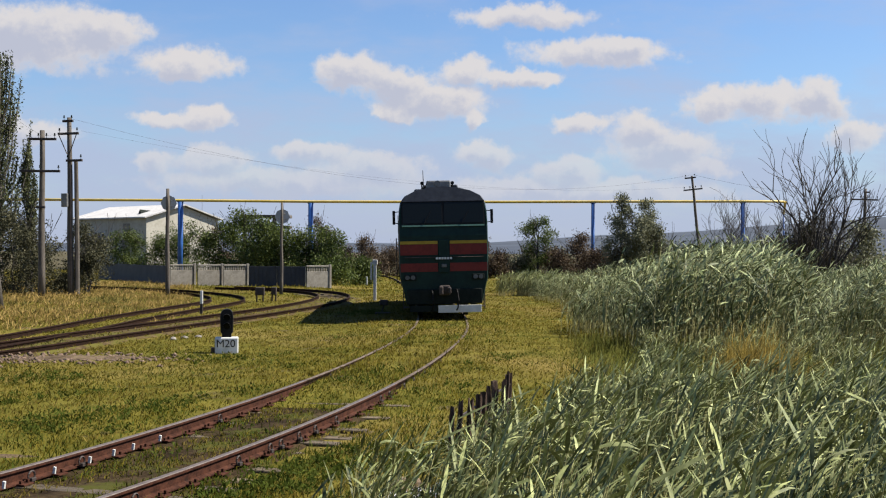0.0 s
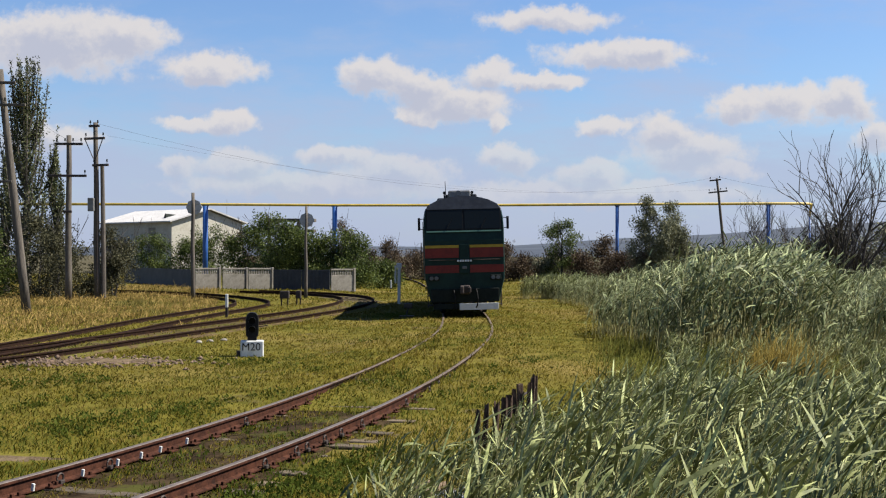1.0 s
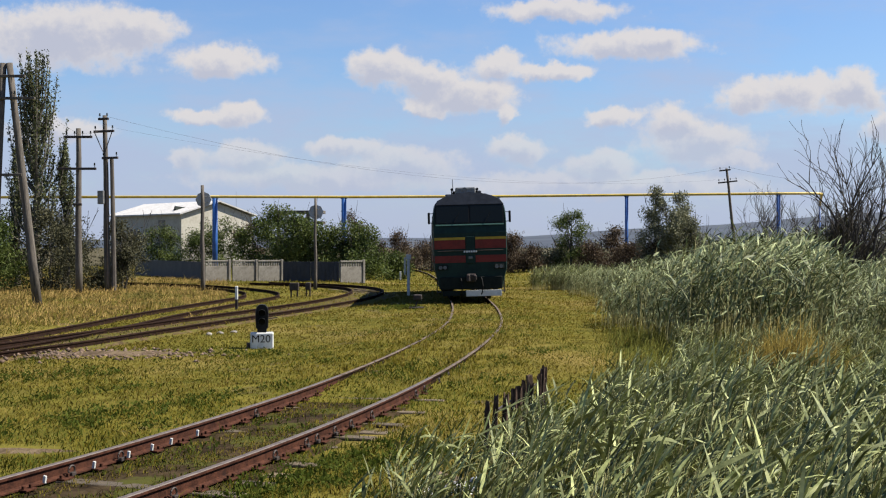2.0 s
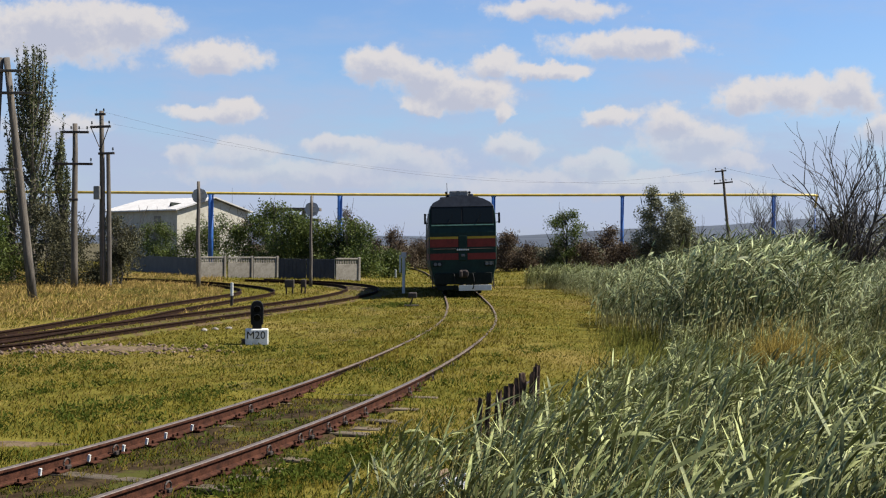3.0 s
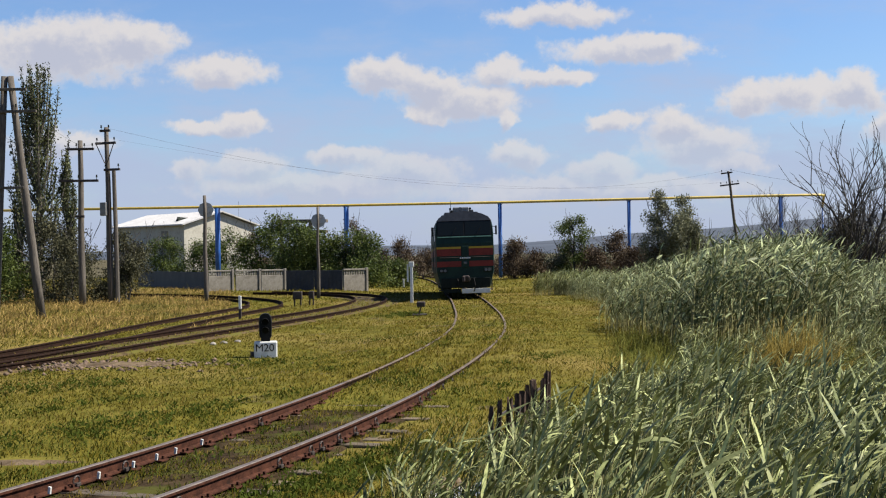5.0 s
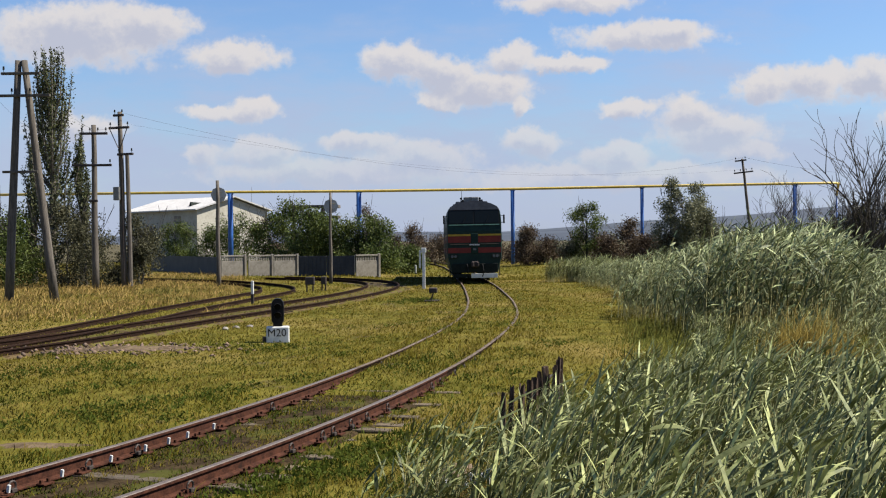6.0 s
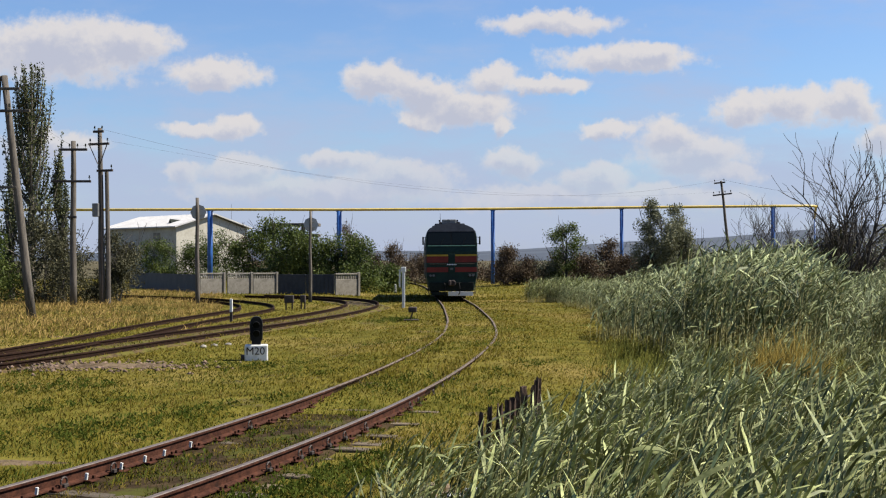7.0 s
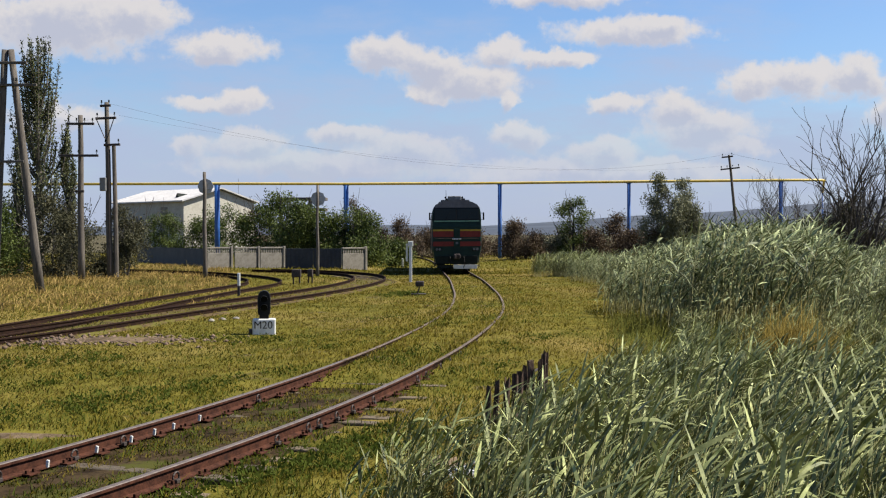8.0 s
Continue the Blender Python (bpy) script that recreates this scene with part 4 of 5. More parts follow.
def building():
    """Shed with a pale gabled roof; the gable looks towards the sun."""
    house = thing("farm_building", "low cream farm building with a pale sheet roof behind bushes", "building", pose(-33.2, 138.0, 0, 0, 0, -44))
    L, W, E, R = 17.0, 10.5, 6.3, 7.9     # along -x, along +y, eaves, ridge
    b = bmesh.new()
    box(b, -L, 0, -0.5, 0, 0.35, E)
    part("wall", b, PLASTER, house)
    b = bmesh.new()
    box(b, -L, W - 0.35, -0.5, 0, W, E)
    part("wall", b, PLASTER, house)
    for x0, x1 in ((-0.35, 0.0), (-L, -L + 0.35)):
        b = bmesh.new()
        prof = [(0.35, -0.5), (W - 0.35, -0.5), (W - 0.35, E), (W / 2, R - 0.1), (0.35, E)]
        f0 = [b.verts.new((x0, y, z)) for y, z in prof]
        f1 = [b.verts.new((x1, y, z)) for y, z in prof]
        b.faces.new(f0[::-1])
        b.faces.new(f1)
        for i in range(5):
            j = (i + 1) % 5
            b.faces.new((f0[i], f0[j], f1[j], f1[i]))
        part("gable_wall", b, PLASTER, house)
    for s in (0, 1):
        b = bmesh.new()
        y0, y1 = (-0.5, W / 2) if s == 0 else (W / 2, W + 0.5)
        z0, z1 = (E - 0.1, R) if s == 0 else (R, E - 0.1)
        v = [b.verts.new(p) for p in ((-L - 0.4, y0, z0), (0.5, y0, z0), (0.5, y1, z1), (-L - 0.4, y1, z1), (-L - 0.4, y0, z0 + 0.16), (0.5, y0, z0 + 0.16), (0.5, y1, z1 + 0.16), (-L - 0.4, y1, z1 + 0.16))]
        for f in ((3, 2, 1, 0), (4, 5, 6, 7), (0, 1, 5, 4), (1, 2, 6, 5), (2, 3, 7, 6), (3, 0, 4, 7)):
            b.faces.new([v[i] for i in f])
        roof = part("roof", b, ROOFING, house)
        if s == 0:
            b = bmesh.new()
            for k in range(34):
                x = -L - 0.2 + k * 0.52
                v = [b.verts.new(p) for p in ((x, y0, z0 + 0.162), (x + 0.07, y0, z0 + 0.20), (x + 0.14, y0, z0 + 0.162), (x, y1, z1 + 0.162), (x + 0.07, y1, z1 + 0.20), (x + 0.14, y1, z1 + 0.162))]
                b.faces.new((v[0], v[1], v[4], v[3]))
                b.faces.new((v[1], v[2], v[5], v[4]))
            part("roof_ribs", b, ROOFING, roof)
            b = bmesh.new()
            v = [b.verts.new(p) for p in ((-3.3, 0.9, 6.72), (-2.5, 0.9, 6.72), (-2.9, 0.9, 7.35), (-2.9, 3.0, 7.2))]
            for f in ((0, 1, 2), (1, 3, 2), (0, 2, 3), (0, 3, 1)):
                b.faces.new([v[i] for i in f])
            part("dormer", b, SKIRT, roof)
    for x in (-11.6, -10.7, -9.8):
        b = bmesh.new()
        box(b, x - 0.38, -0.06, 3.4, x + 0.38, 0.1, 4.6, 0.02)
        win = part("window", b, WHITE, house)
        b = bmesh.new()
        box(b, x - 0.31, -0.075, 3.47, x + 0.31, -0.05, 4.53)
        part("pane", b, GLASS, win)
    b = bmesh.new()
    box(b, -5.2, -0.05, 0.0, -3.6, 0.1, 5.6, 0.02)
    part("door", b, CONCRETE, house)
    # open concrete frame among the shrubs
    frame_thing = thing("concrete_ruin", "dark flat-roofed concrete frame half hidden in shrubs", "ruin", pose(-13.5, 96.0, 0))
    for x in (-1.3, 1.2):
        b = bmesh.new()
        box(b, x - 0.14, -0.2, -0.3, x + 0.14, 0.2, 5.1, 0.03)
        part("column", b, POLE, frame_thing)
    for z in (4.2, 5.1):
        b = bmesh.new()
        box(b, -1.5, -0.8, z, 2.6, 0.8, z + 0.25, 0.02)
        part("slab", b, POLE, frame_thing)
    b = bmesh.new()
    rod(b, (0, 0, 0), (0, 0, 9.4), 0.04, 0.02, 5)
    mast = part("radio_mast", b, GALV)
    mast.location = (-28.0, 146, 0)
    tagged(mast, "thin metal mast above the farm building", "mast")


# ---- lineside equipment ----
def lettering(text, size, parent, m, mat):
    cu = bpy.data.curves.new("lettering", "FONT")
    cu.body, cu.size, cu.extrude, cu.align_x, cu.align_y = text, size, 0.004, "CENTER", "CENTER"
    probe = bpy.data.objects.new("lettering_probe", cu)
    scene.collection.objects.link(probe)
    me = bpy.data.meshes.new_from_object(probe.evaluated_get(bpy.context.evaluated_depsgraph_get()))
    bpy.data.objects.remove(probe)
    me.materials.clear()
    me.materials.append(mat)
    ob = part("lettering", me, None, parent)
    ob.matrix_local = m
    return ob


def lineside():
    s = thing("dwarf_signal", "black dwarf signal head on a whitewashed concrete base", "railway signal", pose(-4.52, 26.65, -0.02, 0, 0, 9))
    b = bmesh.new()
    box(b, -0.27, -0.16, -0.15, 0.27, 0.16, 0.34, 0.03)
    base = part("base", b, WHITE, s, "whitewashed concrete base")
    lettering("M20", 0.25, base, Matrix.Translation((-0.02, -0.172, 0.19)) @ Matrix.Rotation(radians(90), 4, "X"), BLACK)
    b = bmesh.new()
    prof = [(0.11, 0.34), (0.11, 0.42), (0.145, 0.46), (0.155, 0.80), (0.135, 0.92), (0.08, 0.985), (0.0, 1.0)]
    rings = []
    for y, grow in ((-0.10, 0.92), (-0.06, 1.0), (0.14, 1.0), (0.18, 0.9)):
        pts = [(x * grow, y, z) for x, z in prof] + [(-x * grow, y, z) for x, z in reversed(prof[:-1])]
        rings.append(pts)
    loft(b, rings)
    head = part("head", b, BLACK, s, "matt black signal housing")
    for z in (0.60, 0.80):
        b = bmesh.new()
        for k in range(12):
            a0, a1 = radians(-20 + 18.3 * k), radians(-20 + 18.3 * (k + 1))
            v = [b.verts.new((0.085 * math.cos(a), y, z + 0.085 * math.sin(a))) for a in (a0, a1) for y in (-0.10, -0.24)]
            b.faces.new((v[0], v[1], v[3], v[2]))
        ob = part("visor", b, BLACK, head)
        b = bmesh.new()
        rod(b, (0, -0.105, z), (0, -0.095, z), 0.075, sides=14)
        part("lens", b, GLASS, head)
    b = bmesh.new()
    rod(b, (0.15, 0.02, 0.66), (0.36, 0.0, 0.69), 0.012, sides=5)
    part("handle", b, IRON, s)
    b = bmesh.new()
    box(b, -0.36, -0.08, -0.05, -0.26, 0.06, 0.10, 0.02)
    part("cable_box", b, IRON, s)

    def marker(name, label, x, y, h, r, foot, cap=False, z=-0.03):
        m = thing(name, label, "marker post", pose(x, y, z))
        b = bmesh.new()
        box(b, -r, -r, foot, r, r, h, 0.015)
        part("post", b, WHITE, m)
        if foot > 0:
            b = bmesh.new()
            box(b, -r, -r, -0.1, r, r, foot, 0.01)
            part("foot", b, IRON, m)
        if cap:
            b = bmesh.new()
            box(b, -0.12, -0.09, h - 0.02, 0.12, 0.09, h + 0.22, 0.02)
            part("plate", b, WHITE, m)
            b = bmesh.new()
            box(b, -0.22, -0.03, h - 0.75, -0.14, 0.03, h + 0.1)
            part("side_strip", b, WHITE, m)
    marker("clearance_post", "short white clearance post with a dark foot", -8.25, 43.0, 0.85, 0.05, 0.35)
    marker("marker_post", "white painted marker post with a square plate", -2.15, 54.5, 1.75, 0.07, 0.0, True)
    marker("marker_post", "small white marker post farther down the line", -4.0, 86.0, 0.7, 0.06, 0.1, z=-0.3)
    # point lever
    lv = thing("point_lever", "rusty hand lever for points beside the track", "point lever", pose(-1.36, 42.0, -0.03))
    b = bmesh.new()
    box(b, -0.28, -0.2, -0.05, 0.28, 0.2, 0.12, 0.02)
    part("frame", b, IRON, lv)
    b = bmesh.new()
    rod(b, (-0.05, 0, 0.1), (0.06, 0, 0.42), 0.03, sides=6)
    box(b, -0.12, -0.12, 0.38, 0.20, 0.12, 0.58, 0.04)
    part("lever", b, IRON, lv)
    # trackside junction boxes on legs
    for x, y, w in ((-7.45, 53.0, 0.42), (-6.85, 53.4, 0.24)):
        bx = thing("junction_box", "dark metal junction box on short legs", "junction box", pose(x, y, -0.03), group="junction boxes")
        b = bmesh.new()
        box(b, -w / 2, -0.15, 0.30, w / 2, 0.15, 0.66, 0.03)
        part("cabinet", b, IRON, bx)
        for sx in (-0.35, 0.35):
            b = bmesh.new()
            box(b, sx * w - 0.03, -0.04, -0.05, sx * w + 0.03, 0.04, 0.32)
            part("leg", b, IRON, bx)


def old_fence():
    fence = thing("sleeper_fence", "short row of dark rotten upright planks in the reeds", "fence")
    rng = random.Random(4)
    pts = [(0.36, 12.85, 0.60), (0.44, 13.0, 0.66), (0.56, 13.15, 0.67), (0.78, 13.9, 0.67), (0.90, 14.4, 0.67), (1.02, 14.9, 0.66), (1.12, 15.3, 0.64), (1.20, 15.8, 0.67), (1.28, 16.3, 0.64), (0.70, 13.6, 0.68), (0.97, 14.7, 0.60)]
    for x, y, h in pts:
        b = bmesh.new()
        w = rng.uniform(0.028, 0.046)
        box(b, -w, -0.035, -0.2, w, 0.035, h * 0.93, 0.008)
        for v in b.verts:
            if v.co.z > 0.5:
                v.co.z += rng.uniform(-0.14, 0.06)
                v.co.x *= rng.uniform(0.6, 1.0)
        p = part("plank", b, OLDWOOD, fence)
        p.location = (x, y, 0)
        p.rotation_euler = (rng.uniform(-0.05, 0.05), rng.uniform(-0.06, 0.06), rng.uniform(-0.4, 0.4))
    b = bmesh.new()
    rod(b, (0.45, 13.0, 0.45), (1.30, 16.3, 0.45), 0.015, sides=5)
    part("wire_rail", b, IRON, fence)


OLDWOOD = material("rotten_wood", (0.020, 0.013, 0.010), (0.109, 0.076, 0.058), 5.0, 0.95, 0, 0.6, gloss=0.05, stretch=(5, 5, 0.6))


SOIL = material("bare_brown_soil", (0.052, 0.036, 0.022), (0.125, 0.092, 0.058), 3.0, 0.95, 0, 0.5, gloss=0.04)


def rubbish():
    rng = random.Random(8)
    for i, (x, y, s, mat, lab) in enumerate(((0.02, 10.7, 0.15, LITTER, "crumpled white plastic bag"), (-0.28, 10.6, 0.10, LITTER, "torn white plastic scrap"), (0.25, 11.1, 0.11, LITTER, "crumpled white plastic bag"), (-0.12, 10.95, 0.20, CARDBOARD, "flattened brown cardboard on the soil"), (0.62, 12.6, 0.10, LITTER, "torn white plastic scrap"))):
        bm = bmesh.new()
        bmesh.ops.create_icosphere(bm, subdivisions=3, radius=s)
        for v in bm.verts:
            v.co = Vector((v.co.x, v.co.y * 0.8, max(-0.02, v.co.z * 0.55))) * (1 + 0.55 * noise.noise(v.co * 14 + Vector((i * 7, 0, 0))))
        ob = part("rubbish", bm, mat)
        ob.location = (x, y, 0.04)
        tagged(ob, lab, "rubbish", "litter by the fence")
    # heap of rubble beyond the near track
    r = np.random.default_rng(3)
    verts, faces = [], []
    for k in range(420):
        c = np.array([-7.5 + r.normal(0, 1.1), 24.6 + r.normal(0, 0.6), 0.0])
        s = r.uniform(0.02, 0.075)
        o = r.normal(0, 1, (6, 3)) * s * 0.25 + np.array([[s, 0, 0], [-s, 0, 0], [0, s * .8, 0], [0, -s * .8, 0], [0, 0, s * .7], [0, 0, -s * .7]])
        i = len(verts)
        verts += list(c + o)
        faces += [[i + a, i + b, i + d] for a, b, d in ((0, 2, 4), (2, 1, 4), (1, 3, 4), (3, 0, 4), (2, 0, 5), (1, 2, 5), (3, 1, 5), (0, 3, 5))]
    b = bmesh.new()
    rows = []
    for k in range(6):
        q = k / 5
        rows.append([b.verts.new((q * 1.9 * math.cos(a) * (1 + 0.2 * math.sin(3 * a)), q * 0.62 * math.sin(a), 0.07 * (1 - q * q) - 0.05 * q + 0.03 * noise.noise(Vector((3 * q * math.cos(a), 3 * q * math.sin(a), 2))))) for a in [2 * math.pi * j / 20 for j in range(20)]])
    for p, q in zip(rows, rows[1:]):
        for j in range(20):
            i = (j + 1) % 20
            b.faces.new((p[j], p[i], q[i], q[j]))
    bmesh.ops.remove_doubles(b, verts=b.verts[:], dist=0.001)
    mound = part("soil_mound", b, SOIL, smooth=True)
    mound.location = (-7.4, 24.6, 0.0)
    tagged(mound, "low mound of bare brown soil under rubble", "mound")
    for x, y, size in ((0.05, 10.75, (0.42, 1.0, 0.6)), (-5.1, 13.1, (0.42, 0.6, 0.5))):
        more = part("soil_mound", mound.data, None)
        more.location, more.scale = (x, y, -0.035), size
        tagged(more, "patch of bare trodden soil in the grass", "mound")
    stones = random.Random(6)
    for x, y in ((-6.3, 30.5), (-6.0, 30.9), (-6.55, 30.2)):
        bm = bmesh.new()
        bmesh.ops.create_icosphere(bm, subdivisions=2, radius=0.08)
        for v in bm.verts:
            v.co = Vector((v.co.x * 1.3, v.co.y, v.co.z * 0.6)) * (1 + 0.5 * noise.noise(v.co * 9 + Vector((x, y, 0))))
        st = part("stone", bm, CONCRETE)
        st.location, st.rotation_euler = (x, y, float(land(x, y)) + 0.02), (0, 0, stones.uniform(0, 3))
        tagged(st, "pale limestone lump lying in the grass", "stone", "stones in the meadow")
    tagged(new("rubble", soup("rubble", verts, faces, STONE)), "low heap of pale broken stones in the grass", "rubble", kind="stuff")


# ---- trees and shrubs ----
def limb_set(bm, rng, start, direction, length, radius, depth, spread, tips, curl=0.25, up=0.1):
    """A limb with branches, recursively; collects the tips."""
    pts, p, d = [Vector(start)], Vector(start), Vector(direction).normalized()
    n = 4
    for k in range(n):
        d = (d + Vector((rng.uniform(-1, 1), rng.uniform(-1, 1), rng.uniform(-1, 1))) * curl + Vector((0, 0, up))).normalized()
        p = p + d * length / n
        pts.append(p.copy())
    bent(bm, pts, [max(0.011, radius * (1 - 0.7 * k / n)) for k in range(n + 1)], 6 if depth > 1 else 4)
    tips.append(pts[-1])
    if depth > 0:
        for k in range(rng.randint(3, 4)):
            j = rng.randint(1, n)
            e = (d + Vector((rng.uniform(-1, 1), rng.uniform(-1, 1), rng.uniform(-0.3, 1))) * spread).normalized()
            limb_set(bm, rng, pts[j], e, length * rng.uniform(0.5, 0.75), radius * 0.5, depth - 1, spread, tips, curl, up)


def build_tree(name, label, category, x, y, height, trunk, leaf, seed, shape, count, size, limbs=7, sink=0.0, thin=0.5):
    """shape(t): half width of the crown at t of its height (0 to 1); crown of clumps of leaves round branches."""
    rng, r = random.Random(seed), np.random.default_rng(seed)
    tree = thing(name, label, category, pose(x, y, -sink), group="trees and shrubs")
    bm, tips = bmesh.new(), []
    bent(bm, [(0.06 * math.sin(3 * k + seed), 0.06 * math.cos(2 * k), -0.3 + (height * 0.92 + 0.3) * k / 6) for k in range(7)], [max(0.015, trunk * (1 - 0.93 * k / 6)) for k in range(7)], 8)
    for k in range(limbs):
        t = 0.08 + 0.8 * k / limbs
        a = rng.uniform(0, 6.28)
        w = shape(t + 0.1)
        d = Vector((math.cos(a) * w, math.sin(a) * w, w * (0.6 + 1.6 * thin)))
        lb = bmesh.new()
        limb_set(lb, rng, (0, 0, height * t), d, min(w * 1.3, height * (0.97 - t)) + 0.1, trunk * 0.3, 1, 0.4, tips)
        part("limb", lb, BARK, tree)
    part("trunk", bm, BARK, tree)
    lobes = []
    for k in range(max(6, count // 10)):
        t = 0.06 + 0.90 * (k + r.uniform(0, 1)) / max(6, count // 10)
        w = shape(t)
        a, q = r.uniform(0, 2 * np.pi), np.sqrt(r.uniform(0.0, 1.0))
        lobes.append((w * 0.8 * q * math.cos(a), w * 0.8 * q * math.sin(a), height * t, 0.34 * w + 0.22))
    clumps = []
    while len(clumps) < count:
        lx, ly, lz, lr = lobes[r.integers(len(lobes))]
        d = r.normal(0, 1, 3)
        d = d / np.linalg.norm(d) * lr * r.uniform(0.3, 1.0)
        clumps.append((lx + d[0], ly + d[1], max(0.1, lz + d[2])))
    clumps = np.array(clumps)
    spread = r.uniform(0.6, 1.5, (count, 1)) * size * np.array([[1.7, 1.7, 1.5]])
    v, f = leaf_cloud(r, clumps, spread, 60, size, 0.5, 0.4)
    part("crown", soup("crown", v, f, leaf), None, tree)
    return tree


def bare_tree(x, y, seed, height, stems, fan=0.32, stout=0.12, depth=3):
    """Several stems rising from one foot like a vase, each with steep thin branches."""
    rng = random.Random(seed)
    tree = thing("bare_tree", "leafless grey tree with many thin dead branches", "tree", pose(x, y, -0.2), group="trees and shrubs")
    for k in range(stems):
        bm, tips = bmesh.new(), []
        side = fan * (2 * k / max(1, stems - 1) - 1) + rng.uniform(-0.06, 0.06)
        far = rng.uniform(-0.3, 0.3)
        tall = height * rng.uniform(0.62, 0.86) * (1 - 0.30 * abs(side) / fan)
        limb_set(bm, rng, (1.1 * side, 0.4 * far, 0), (side, far, 1), tall, stout * rng.uniform(0.7, 1.1), depth, 0.72, tips, 0.26, 0.05)
        part("stem", bm, BARK, tree)
    return tree


def poplar_tree(label, x, y, height, seed, plumes, wide):
    """Upright boughs, each a tapering plume of leaves, with sky between their tips."""
    rng, r = random.Random(seed), np.random.default_rng(seed)
    tree = thing("poplar", label, "tree", pose(x, y, -0.1), group="trees and shrubs")
    bm = bmesh.new()
    bent(bm, [(0.05 * math.sin(2.5 * k), 0.05 * math.cos(2 * k), -0.2 + height * 0.96 * k / 7) for k in range(8)], [0.30 * height / 13 * (1 - 0.95 * k / 7) + 0.008 for k in range(8)], 8)
    part("trunk", bm, PALEBARK, tree)
    centres, sizes = [], []
    for k in range(plumes):
        low = height * (0.10 + 0.69 * (k / plumes) ** 0.95)
        length = min(height * rng.uniform(0.15, 0.36), height * 0.98 - low)
        a = rng.uniform(0, 6.28)
        out = wide * rng.uniform(0.45, 1.05) * (1.0 - 1.3 * max(0.0, low / height - 0.25))
        tip = Vector((math.cos(a) * out, math.sin(a) * out, low + length))
        mid = Vector((math.cos(a) * out * 0.75, math.sin(a) * out * 0.75, low + length * 0.4))
        b = bmesh.new()
        bent(b, [(0, 0, low), mid, tip], [0.075, 0.05, 0.012], 5)
        part("bough", b, PALEBARK, tree)
        for s in range(11):
            t = s / 10
            p = Vector((0, 0, low)).lerp(mid, t / 0.4) if t < 0.4 else mid.lerp(tip, (t - 0.4) / 0.6)
            centres.append(tuple(p))
            g = 0.23 * (1.08 - t) ** 0.7 * rng.uniform(0.7, 1.2)
            sizes.append((g, g, 0.26))
    for s in range(16):
        centres.append((0, 0, height * (0.75 + 0.25 * s / 15)))
        g = 0.22 * (1.05 - s / 15)
        sizes.append((g, g, 0.2))
    v, f = leaf_cloud(r, np.array(centres), np.array(sizes), 24, 0.15, 0.5, 1.2)
    part("crown", soup("crown", v, f, POPLAR), None, tree)
    return tree


